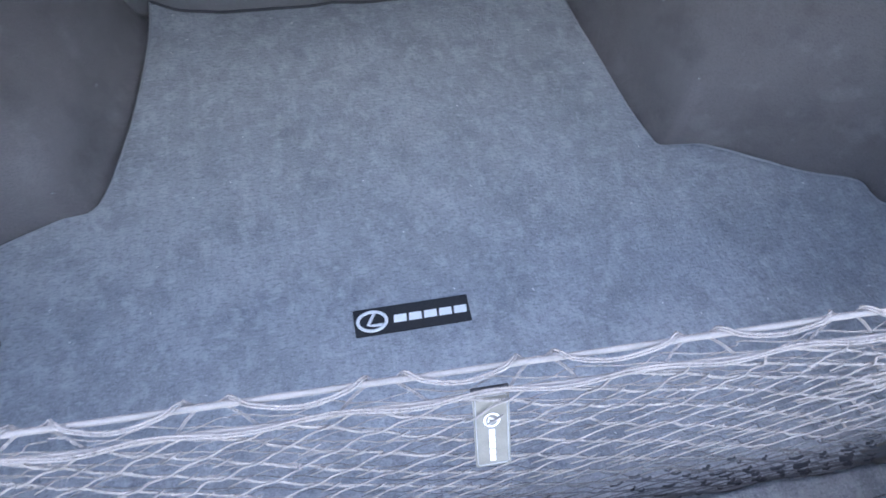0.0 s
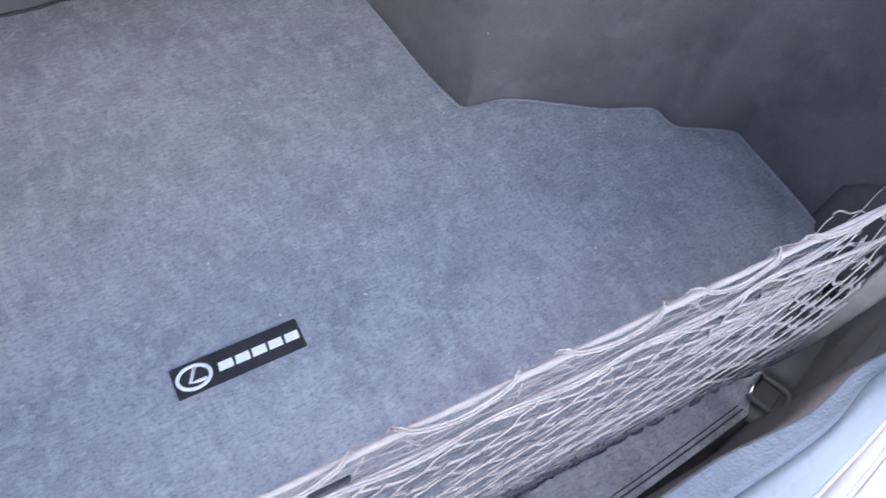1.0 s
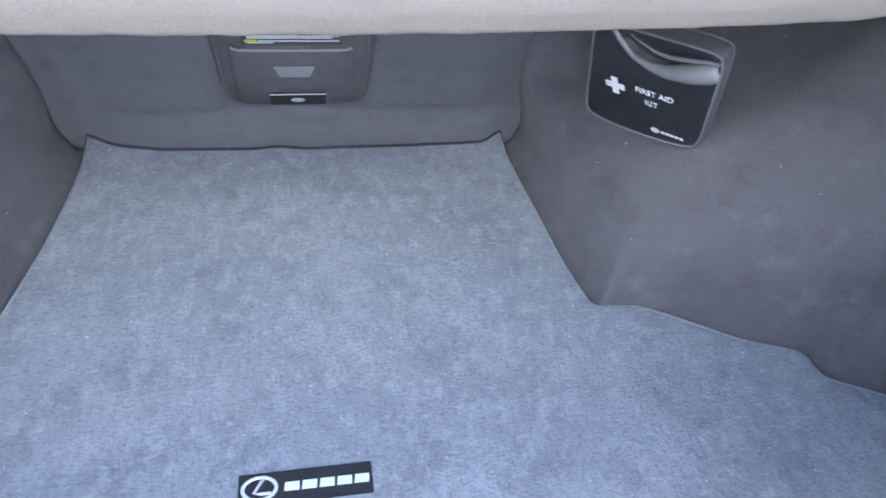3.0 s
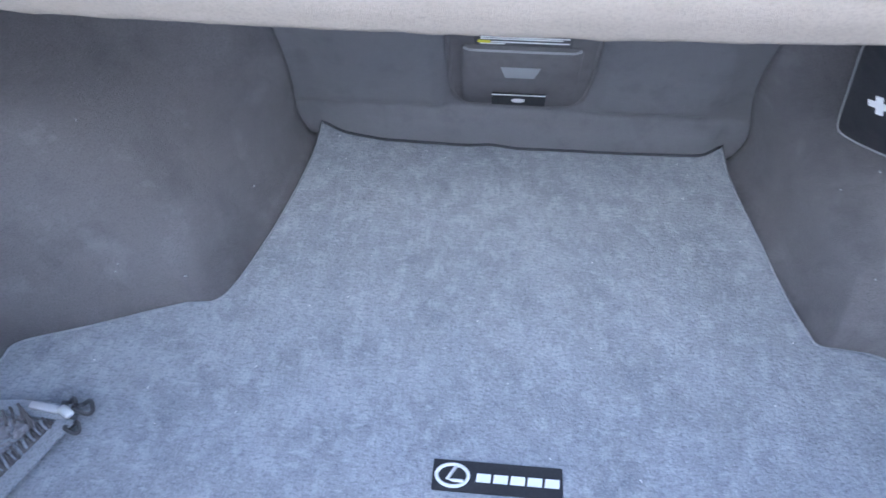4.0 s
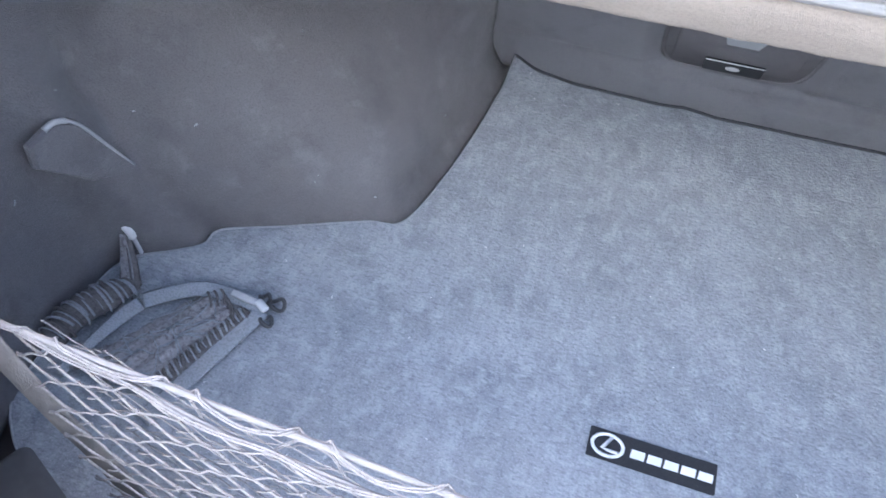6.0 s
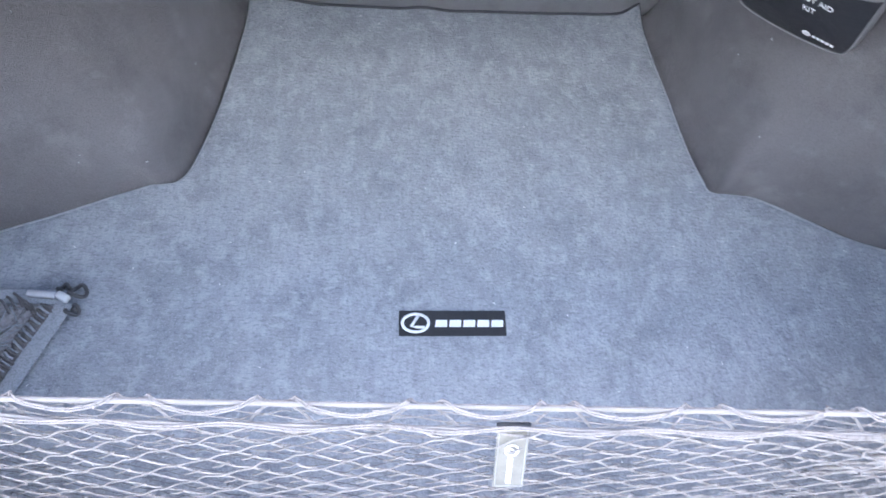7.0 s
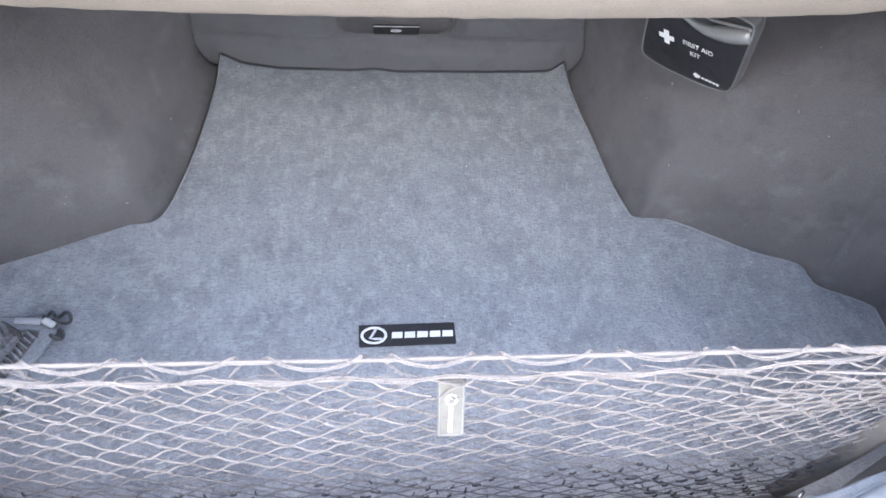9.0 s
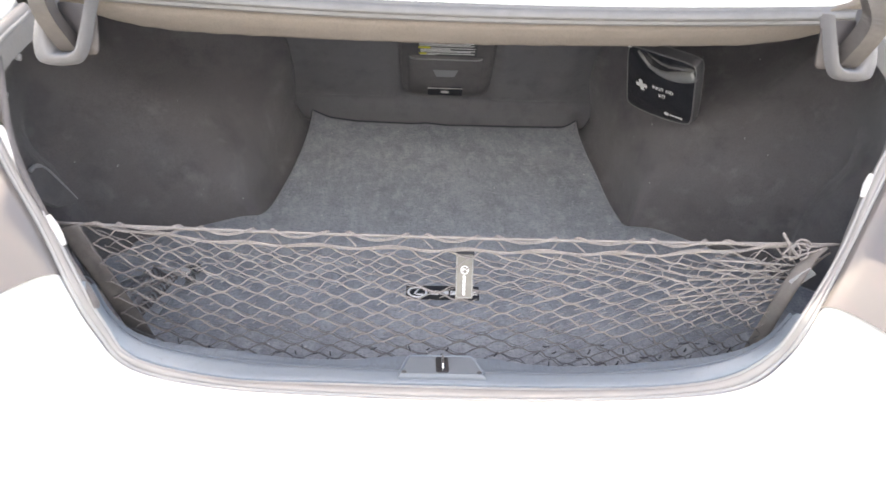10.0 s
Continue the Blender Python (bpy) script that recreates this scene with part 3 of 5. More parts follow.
# ---------------------------------------------------------------- car body round the opening
car = thing("car", "white car rear end with an open trunk", "car")
SEAM = [(-0.522, 0.016, 0.459), (-0.534, -0.078, 0.446), (-0.5157, -0.1389, 0.4109), (-0.4814, -0.1889, 0.3747), (-0.4377, -0.2408, 0.3335), (-0.4048, -0.2854, 0.2894), (-0.384, -0.305, 0.2435),
        (-0.345, -0.3295, 0.211), (-0.25, -0.347, 0.2035), (-0.129, -0.3545, 0.2025), (-0.01, -0.358, 0.202), (0.119, -0.3575, 0.2025), (0.246, -0.35, 0.203), (0.323, -0.337, 0.206),
        (0.366, -0.317, 0.231), (0.3813, -0.3055, 0.2835), (0.4255, -0.2477, 0.3276), (0.4756, -0.1791, 0.3825), (0.5119, -0.1276, 0.4183), (0.539, -0.066, 0.451), (0.530, 0.016, 0.476)]
# outer and inner edge of the sill strip, point by point along the seam
STRIP_OUT = [(-0.507, 0.012, 0.455), (-0.520, -0.0745, 0.4415), (-0.505, -0.134, 0.407), (-0.4726, -0.183, 0.3698), (-0.4284, -0.2349, 0.3286), (-0.395, -0.2771, 0.2884), (-0.375, -0.297, 0.246),
        (-0.343, -0.3205, 0.218), (-0.245, -0.3335, 0.201), (-0.129, -0.3345, 0.1975), (-0.01, -0.336, 0.197), (0.119, -0.337, 0.1975), (0.243, -0.334, 0.201), (0.313, -0.3235, 0.209),
        (0.356, -0.309, 0.2356), (0.3715, -0.2996, 0.2826), (0.4230, -0.2400, 0.3262), (0.4658, -0.1732, 0.3786), (0.5011, -0.1232, 0.4149), (0.525, -0.062, 0.447), (0.512, 0.014, 0.473)]
STRIP_IN = [(-0.3898, -0.2716, 0.277), (-0.373, -0.284, 0.232), (-0.334, -0.293, 0.208), (-0.232, -0.29, 0.178), (-0.129, -0.2945, 0.1745), (-0.01, -0.2965, 0.1742), (0.119, -0.2985, 0.1746),
        (0.24, -0.297, 0.182), (0.313, -0.297, 0.204), (0.358, -0.288, 0.221), (0.3702, -0.2908, 0.2711)]
OUT_C = catmull(STRIP_OUT, 6)
IN_C = catmull(STRIP_IN, 6)
SEAM_C = catmull(SEAM, 6)


def outward(i):
    a, b = SEAM_C[max(i - 2, 0)], SEAM_C[min(i + 2, len(SEAM_C) - 1)]
    d = np.array((b[0] - a[0], b[1] - a[1]))
    o = np.array((d[1], -d[0]))
    return o / np.linalg.norm(o)


def ring_point(i, out, drop):
    p, o = SEAM_C[i], outward(i)
    return (p[0] + o[0] * out, p[1] + o[1] * out, p[2] + drop)


N = len(SEAM_C)
bm = bmesh.new()
sec = catmull([(0.0, -0.03), (0.002, -0.004), (0.008, 0.003), (0.03, 0.002), (0.08, -0.006), (0.13, -0.022), (0.165, -0.06), (0.18, -0.13), (0.175, -0.24), (0.15, -0.40), (0.12, -0.55)], 4)
grid(bm, [[ring_point(i, o, d * (1 if abs(SEAM_C[i][0]) < 0.4 else 1)) for o, d in sec] for i in range(N)])
thick(part("bumper", bm, PAINT, car, "glossy white painted rear panel and bumper"), 0.004, -1)
for side in (-1, 1):
    idx = range(7, 30) if side < 0 else range(91, 114)
    bm = bmesh.new()
    grid(bm, [[ring_point(i, o, d) for o, d in catmull([(0.0005, -0.012), (0.002, 0.002), (0.010, 0.008), (0.03, 0.011), (0.08, 0.004), (0.14, -0.018), (0.172, -0.06), (0.186, -0.12), (0.186, -0.16), (0.17, -0.16)], 3)] for i in idx])
    part("tail_lamp", bm, LAMP, car, "pale red and clear tail lamp lens")
# gutter between lining and paint, its white greyed to hold the shade
def between(i, rows):
    a, b = Vector(OUT_C[i]), Vector(SEAM_C[i])
    return [a.lerp(b, t) + Vector((0, 0, d)) for t, d in rows]


bm = bmesh.new()
grid(bm, [between(i, catmull([(-0.10, -0.030), (-0.02, -0.012), (0.08, -0.008), (0.22, -0.001), (0.55, 0.001), (0.78, -0.001), (0.86, -0.010), (1.0, -0.024)], 3)) for i in range(N)])
part("gutter", bm, PAINT_SHADED, car, "white painted trunk gutter, greyed for shade")
bm = bmesh.new()
tube(bm, [between(i, [(0.90, -0.0045)])[0] for i in range(N)], 0.0028, 8)
part("weatherstrip", bm, SEAL, car, "grey rubber weatherstrip round the opening")
bm = bmesh.new()
tube(bm, [between(i, [(0.08, -0.0045)])[0] for i in range(N)], 0.0022, 8)
part("inner_seal", bm, SEAL, car, "dark rubber edge seal")
# white strips added where the gutter's edge is bright with sun
for first, last in ((14, 18), (23, 26), (100, 102)):
    bm = bmesh.new()
    tube(bm, [between(i, [(-0.22, -0.001)])[0] for i in range(first, last + 1)], [0.0042 if first < i < last else 0.0026 for i in range(first, last + 1)], 8, 0.6)
    part("edge_glint", bm, WHITE_PLASTIC, car, "white strip on the gutter's edge, standing in for sunlit patches")
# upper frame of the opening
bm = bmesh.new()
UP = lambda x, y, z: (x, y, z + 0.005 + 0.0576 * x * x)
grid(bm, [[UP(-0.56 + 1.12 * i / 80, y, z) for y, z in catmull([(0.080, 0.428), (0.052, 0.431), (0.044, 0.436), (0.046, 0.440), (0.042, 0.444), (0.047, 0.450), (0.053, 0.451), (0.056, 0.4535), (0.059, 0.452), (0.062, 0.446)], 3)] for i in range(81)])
part("upper_weatherstrip", bm, SEAL_SHADED, car, "ribbed grey rubber weatherstrip, darkened for shade")
bm = bmesh.new()
grid(bm, [[UP(-0.60 + 1.20 * i / 80, y, z) for y, z in catmull([(0.0585, 0.448), (0.0590, 0.4555), (0.0610, 0.4585), (0.0650, 0.4600), (0.0680, 0.4590), (0.0690, 0.4550)], 3)] for i in range(81)])
part("drip_flange", bm, PAINT, car, "white painted drip flange")
# channel behind the flange: shaded white paint done as a grey tone
bm = bmesh.new()
grid(bm, [[UP(-0.60 + 1.20 * i / 80, y, z) for y, z in catmull([(0.0680, 0.4560), (0.074, 0.4575), (0.084, 0.4585), (0.092, 0.4605), (0.096, 0.4640)], 3)] for i in range(81)])
part("drip_channel", bm, PAINT_SHADED, car, "white painted drip channel, greyed for shade")
bm = bmesh.new()
grid(bm, [[UP(-0.60 + 1.20 * i / 80, y, z) for y, z in catmull([(0.095, 0.462), (0.098, 0.466), (0.105, 0.466), (0.12, 0.469), (0.16, 0.478)], 3)] for i in range(81)])
part("rear_deck", bm, PAINT, car, "white painted deck edge below the rear window")
bm = bmesh.new()
grid(bm, [[(x, 0.16 + 0.55 * k / 8, 0.482 + 0.30 * k / 8) for x in np.linspace(-0.6, 0.6, 20)] for k in range(9)])
thick(part("rear_window", bm, GLASS_DARK, car, "dark sloping rear window"), 0.005)
for side in (-1, 1):
    bm = bmesh.new()
    rows = []
    for k in range(25):
        y = -0.02 + 0.70 * k / 24
        rows.append([(side * x, y, z) for x, z in catmull([(0.585, 0.462 + 0.006 * min(1, k / 6)), (0.60, 0.475), (0.63, 0.492), (0.70, 0.48), (0.80, 0.42), (0.86, 0.30), (0.88, 0.10), (0.87, -0.2), (0.82, -0.40)], 3)])
    grid(bm, rows)
    thick(part("quarter_panel", bm, PAINT, car, "white painted rear quarter panel"), 0.004, -side)
# open lid, standing on its hinges
lid = new("trunk_lid")
lid.parent = car
lid["label"] = "open white trunk lid with dark inner lining"


def lid_point(x, s, t):
    """s: along the lid from the hinge side, t: through its depth."""
    a = radians(74)
    return (x, 0.105 + s * math.cos(a) + t * math.sin(a), 0.500 + s * math.sin(a) - t * math.cos(a))


bm = bmesh.new()
grid(bm, [[lid_point(x, s, 0.03 + 0.02 * math.sin(max(0, s) / 0.55 * math.pi)) for x in np.linspace(-0.57, 0.57, 30)] for s in [-0.036, -0.02] + list(np.linspace(0, 0.56, 16))])
thick(part("outer_skin", bm, PAINT, lid, "white painted skin"), 0.004)
bm = bmesh.new()
grid(bm, [[lid_point(x, s, 0.004 * math.sin(s * 40) * math.cos(x * 12)) for x in np.linspace(-0.54, 0.54, 30)] for s in np.linspace(0.015, 0.545, 16)])
thick(part("inner_lining", bm, FELT, lid, "dark felt lining"), 0.006)
# lid flange: white paint, its shade given by the grey colour
bm = bmesh.new()
grid(bm, [[lid_point(x, s, t) for x in np.linspace(-0.56, 0.56, 30)] for s, t in catmull([(-0.036, 0.026), (-0.038, 0.012), (-0.028, 0.004), (-0.016, 0.008), (0.0, 0.010), (0.020, 0.010)], 3)])
thick(part("inner_flange", bm, PAINT_SHADED, lid, "white painted inner flange, greyed for shade"), 0.003)

# hinges
COLLAR_OUT = [(-0.064, 0.047), (-0.058, 0.018), (-0.050, -0.012), (-0.042, -0.030), (-0.031, -0.040), (-0.008, -0.0455), (0.014, -0.0455), (0.025, -0.039), (0.027, -0.018), (0.020, 0.012), (0.008, 0.055)]
COLLAR_IN = [(-0.060, 0.043), (-0.051, 0.016), (-0.0435, -0.006), (-0.039, -0.017), (-0.030, -0.0235), (-0.018, -0.0255), (-0.008, -0.0255), (-0.0045, -0.018), (-0.003, -0.004), (-0.003, 0.016), (-0.002, 0.050)]
for side in (-1, 1):
    hinge = thing("trunk_hinge", "grey painted gooseneck hinge arm in a pale moulded collar", "hinge", group="trunk hinges")
    M = (pose(-0.4294, -0.110, 0.485, 68, 0, -10) if side < 0 else pose(0.4368, -0.102, 0.4919, 68, 0, 10)) @ Matrix.Diagonal((0.787, 0.787, 0.787, 1))
    u_out, u_in = ([(side * x, y) for x, y in catmull(c, 4)] for c in (COLLAR_OUT, COLLAR_IN))
    bm = bmesh.new()
    grid(bm, [[M @ Vector((a[0] + (b[0] - a[0]) * t, a[1] + (b[1] - a[1]) * t, z)) for t, z in catmull([(-0.02, -0.018), (0.0, -0.011), (0.12, -0.004), (0.38, 0.001), (0.64, 0.004), (0.84, 0.003), (0.96, -0.003), (1.02, -0.012), (1.02, -0.028)], 3)] for a, b in zip(u_out, u_in)])
    part("cover", bm, HINGE_COVER, hinge, "pale blue-grey moulded collar")
    bm = bmesh.new()
    slab(bm, rounded(0.056, 0.064, 0.010, 4, side * -0.027, 0.004), 0.004, M @ pose(0, 0, -0.028))
    part("slot", bm, BROWN_PLASTIC, hinge, "dark slot behind the arm")
    bm = bmesh.new()
    arm = catmull([M @ Vector((side * -0.024, -0.022, -0.024)), M @ Vector((side * -0.020, -0.006, -0.004)), M @ Vector((side * -0.012, 0.040, 0.020)), (side * 0.418, -0.080, 0.560), (side * 0.445, 0.03, 0.600), (side * 0.480, 0.14, 0.605)], 10)
    tube(bm, arm, 0.0150, 4, 0.8, (0.7, 0.7, 0.3))
    part("arm", bm, ARM, hinge, "dull grey steel arm", smooth=False)

# ---------------------------------------------------------------- sill
sill = thing("sill_trim", "grey plastic scuff plate over the trunk sill", "sill trim")


FOLD = 0.30
rows_a, rows_b, rows_c = [], [], []
for k, q in enumerate(IN_C):
    a, b = Vector(q), Vector(OUT_C[30 + k])
    rise = 0.003 if 3 < k < len(IN_C) - 4 else 0.001
    f = FOLD * smoothstep(0, 16, k) * smoothstep(0, 16, len(IN_C) - 1 - k)
    at = lambda t: a.lerp(b, t) + Vector((0, 0, rise * math.sin(math.pi * t)))
    rows_b.append([at(f) + Vector((0, 0.0005, -0.004))] + [at(f + (1 - f) * t) + Vector((0, 0, d)) for t, d in ((0.0, -0.0005), (0.06, 0.0018), (0.2, 0.0022), (0.4, 0.0012), (0.65, 0), (0.9, 0), (0.97, -0.001), (1.0, -0.006))])
    e = smoothstep(0.33, 0.42, abs(a.x))
    lipw = 0.0105 + 0.008 * math.exp(-((a.x + 0.01) / 0.085) ** 4) - 0.003 * math.exp(-((abs(a.x + 0.01) - 0.17) / 0.05) ** 2) - 0.005 * smoothstep(0.25, 0.33, abs(a.x))
    lip = a + Vector((0, lipw, -0.003 - 0.002 * noise.noise(Vector((a.x * 30, 0, 0)))))
    rows_a.append([at(f) + Vector((0, 0, -0.003)), at(f) + Vector((0, 0.0006, 0.0002)), at(f * 0.4), a.lerp(lip, 0.4) + Vector((0, 0, -0.001)), lip, lip + Vector((0, 0.0015, -0.0015)), lip + Vector((0, 0.001, -0.005)), lip + Vector((0, -0.003, -0.010))])
    rows_c.append([lip + Vector((0, -0.002, -0.006)), (a.x, a.y + 0.004, a.z - 0.05), (a.x * 1.03, -0.294 + 0.016 * e, 0.04), (a.x * 1.05, -0.297 + 0.016 * e, -0.016)])
bm = bmesh.new()
grid(bm, rows_b)
part("outer_strip", bm, PLATE, sill, "smooth pale blue-grey strip")
bm = bmesh.new()
grid(bm, rows_a)
part("inner_strip", bm, PLATE_DARK, sill, "scratched textured blue-grey lip")
bm = bmesh.new()
grid(bm, rows_c)
tagged(thick(part("wall_rear", bm, BROWN_PLASTIC), 0.004, -1), "dark brown plastic lining below the trunk sill", "trunk wall", kind="structure")

S = pose(-0.0125, -0.3075, 0.1815, -28, 0, 0)
recess = (lambda b: (slab(b, [(-0.049, -0.024), (0.049, -0.024), (0.0485, -0.017), (0.040, 0.024), (0.036, 0.0275), (-0.036, 0.0275), (-0.040, 0.024), (-0.0485, -0.017)], 0.008, S, 0.0035), b)[1])(bmesh.new())
recess = part("striker_cover", recess, STRIKER_PLASTIC, sill, "raised trapezoid striker surround", smooth=False)
bm = bmesh.new()
tube(bm, [S @ Vector((x, y, 0.0078)) for x, y in catmull([(-0.047, -0.018), (-0.044, -0.006), (-0.039, 0.018), (-0.035, 0.0245), (-0.028, 0.026), (0.028, 0.026), (0.035, 0.0245), (0.039, 0.018), (0.044, -0.006), (0.047, -0.018)], 4)], 0.0019, 8, 0.7, S.to_3x3() @ Vector((0, 0, 1)))
part("rim", bm, PLATE, recess, "rounded raised rim")
# no hole is cut: a black plate paints the slot's inner shade
bm = bmesh.new()
slab(bm, rounded(0.0145, 0.040, 0.004, 4, 0.001, 0.001), 0.0088, S)
part("slot", bm, VINYL, recess, "slot drawn as a flat black plate, its inner shade in the colour", smooth=False)
bm = bmesh.new()
tube(bm, [S @ Vector(q) for q in catmull([(0.0015, -0.013, 0.006), (0.0015, -0.012, 0.014), (0.0015, 0, 0.016), (0.0015, 0.014, 0.014), (0.0015, 0.015, 0.006)], 4)], 0.0016, 8)
part("striker", bm, CHROME, recess, "polished steel striker loop")
for side in (-1, 1):
    bm = bmesh.new()
    slab(bm, ellipse(0.006, 0.006, 12, side * 0.042, -0.019), 0.0095, S, 0.001)
    part("screw", bm, BLACK_PLASTIC, recess)

# ---------------------------------------------------------------- ground
bm = bmesh.new()
grid(bm, [[(x, y, -0.56) for x in (-300, -20, -3, 3, 20, 300)] for y in (-300, -20, -3, 3, 20, 300)])
tagged(part("ground", bm, CONCRETE), "pale concrete driveway ground around the car", "ground", kind="structure")
# unseen wall added behind the camera to throw sunlight into the trunk
bm = bmesh.new()
box(bm, (22.0, 0.3, 7.4), pose(0, -4.8, 3.14))
tagged(part("wall_bounce", bm, BOUNCE_STUCCO), "unseen plain pale blue-grey stucco wall added to bounce light into the trunk", "house wall", kind="structure")

# ---------------------------------------------------------------- cargo net
net = thing("cargo_net", "pale grey knotted cargo net stretched upright behind the sill", "cargo net")


def upper_cord(u):
    x = -0.460 + 0.905 * u
    return Vector((x, -0.1947 - 0.0349 * x - 0.0129 * x * x, 0.2869 + 0.0255 * x + 0.0398 * x * x))


def lower_cord(u):
    x = -0.432 + 0.842 * u
    s = min(1, 5 * u, 5 * (1 - u))
    return Vector((x, -0.1955 - 0.034 * x - 0.0100 * s, 0.2855 + 0.025 * x + 0.037 * x * x - 0.0085 * s + 0.0012 * math.sin(x * 73)))


END_L, END_R = upper_cord(0), upper_cord(1)
KNOT = Vector((0.405, -0.217, 0.292))


def net_point(u, v, layer):
    """u along the net, v down it; layer 0 hangs in front, 1 behind."""
    top = lower_cord(u)
    if layer:
        top = top + Vector((0.004, 0.016, -0.022))
    bx = -0.372 + 0.785 * u
    bot = Vector((bx, -0.234 + (0.006 if layer else -0.002), 0.006))
    # the right end is gathered towards the knot, its strands fan out below
    g = smoothstep(0.40, 1.0, u)
    p = top.lerp(bot, v)
    p = p.lerp(KNOT, 0.50 * g * (1 - v) ** 1.1 * min(1, v * 6))
    p.x -= 0.016 * g * v + 0.018 * g ** 3 * math.sin(math.pi * v)
    p.y -= 0.014 * g ** 3 * math.sin(math.pi * v)
    p.y -= math.sin(math.pi * min(1, v)) * (0.012 if layer == 0 else -0.010)
    return p


def ribbed(bm, pts, r, flat=0.62, sides=6, rib=0.66):
    """A flat knitted cord: its width lies in the net, and every second ring is drawn in."""
    tube(bm, pts, [r * (1.0 if i % 2 else rib) for i in range(len(pts))], sides, flat, (0, -0.9, 0.45))


def doubled(bm, pts, r, sides=6):
    """Two ribbed cords that lie side by side."""
    pts = [Vector(q) for q in pts]
    for sgn in (-1, 1):
        line = []
        for i, q in enumerate(pts):
            d = (pts[min(i + 1, len(pts) - 1)] - pts[max(i - 1, 0)]).normalized()
            line.append(q + d.cross(Vector((0, -0.62, 0.78))).normalized() * (0.85 * r * sgn))
        ribbed(bm, line, r, 0.9, sides)


def net_layer(layer, cells, rows_n, seed, dark_from, size):
    """Every strand is a cord of its own, pale above; grey and then dark tones put shade into the lower band of the net.
    """
    rng = random.Random(seed)
    du, dv = 1.0 / cells, 1.0 / rows_n
    wob = [[(rng.uniform(-1, 1), rng.uniform(-1, 1)) for _ in range(rows_n * 2 + 2)] for _ in range(cells * 2 + 40)]
    for direction in (1, -1):
        level = 0.72 if direction > 0 else 0.50
        for k in range(-rows_n, cells + rows_n + 1):
            runs = [[], [], []]
            for i in range(rows_n * 36 + 1):
                s = i / 18
                v = (s - level * math.sin(2 * math.pi * s) / (2 * math.pi)) * dv / 2
                u = k * du + direction * s * du / 2
                if not -0.002 <= u <= 1.002:
                    continue
                c, t = k + direction * s / 2, s - math.floor(s)
                a, b = (wob[int(math.floor(c + 18)) % len(wob)][int(math.floor(s) + j) % (rows_n * 2)] for j in (0, 1))
                ease = t * t * (3 - 2 * t)
                q = net_point(min(1, max(0, u + 0.06 * du * (a[0] + (b[0] - a[0]) * ease))), min(1, max(0, v + 0.07 * dv * (a[1] + (b[1] - a[1]) * ease))), layer)
                q.y += direction * 0.0007
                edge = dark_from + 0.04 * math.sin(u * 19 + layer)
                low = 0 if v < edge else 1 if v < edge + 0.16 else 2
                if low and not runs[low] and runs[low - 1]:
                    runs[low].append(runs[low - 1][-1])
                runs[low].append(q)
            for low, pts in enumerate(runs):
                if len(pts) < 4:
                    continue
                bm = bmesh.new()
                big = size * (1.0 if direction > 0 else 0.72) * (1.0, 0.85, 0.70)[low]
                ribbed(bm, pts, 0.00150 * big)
                part("lower_strand" if low else "strand", bm, (CORD, SHADED_CORD, DARK_CORD_SHADE)[low], net, ("pale braided net strand", "pale braided net strand, greyed for shade", "pale braided net strand, darkened for deep shade")[low])


def net_ticks():
    """Short doubled loops that tie neighbouring strands together in the front layer."""
    rng = random.Random(17)
    bm = bmesh.new()
    for row in range(1, 11):
        for k in range(18):
            u, v = (k + 0.25 + 0.5 * (row % 2)) / 18, row / 24 + 0.012
            if u < 0.02 or u > 0.97 or rng.random() < 0.2:
                continue
            for off in (-0.0009, 0.0009):
                a = net_point(u - 0.0075, v + 0.014, 0) + Vector((off, -0.0016, off))
                b = net_point(u + 0.0075, v - 0.014, 0) + Vector((off, -0.0016, off))
                tube(bm, [a, a.lerp(b, 0.5) + Vector((0, -0.0008, 0.0004)), b], 0.00055, 5)
    part("tie_loop", bm, CORD, net, "short doubled tie loops")["kind"] = "stuff"


net_ticks()
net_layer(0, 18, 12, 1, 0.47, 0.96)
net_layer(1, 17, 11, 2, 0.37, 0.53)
bm = bmesh.new()
tube(bm, [upper_cord(k / 60) for k in range(61)], 0.0019, 8)
part("upper_cord", bm, ELASTIC, net, "straight pale elastic cord")
bm = bmesh.new()
tube(bm, [lower_cord(k / 120) for k in range(121)], 0.0016, 8)
part("lower_cord", bm, ELASTIC, net, "slack pale elastic cord")


def lower_at(x):
    return lower_cord(min(1, max(0, (x + 0.432) / 0.842)))


TOWARDS = Vector((0, -0.62, 0.78))


LACE, GAP = 0.0878, -0.222


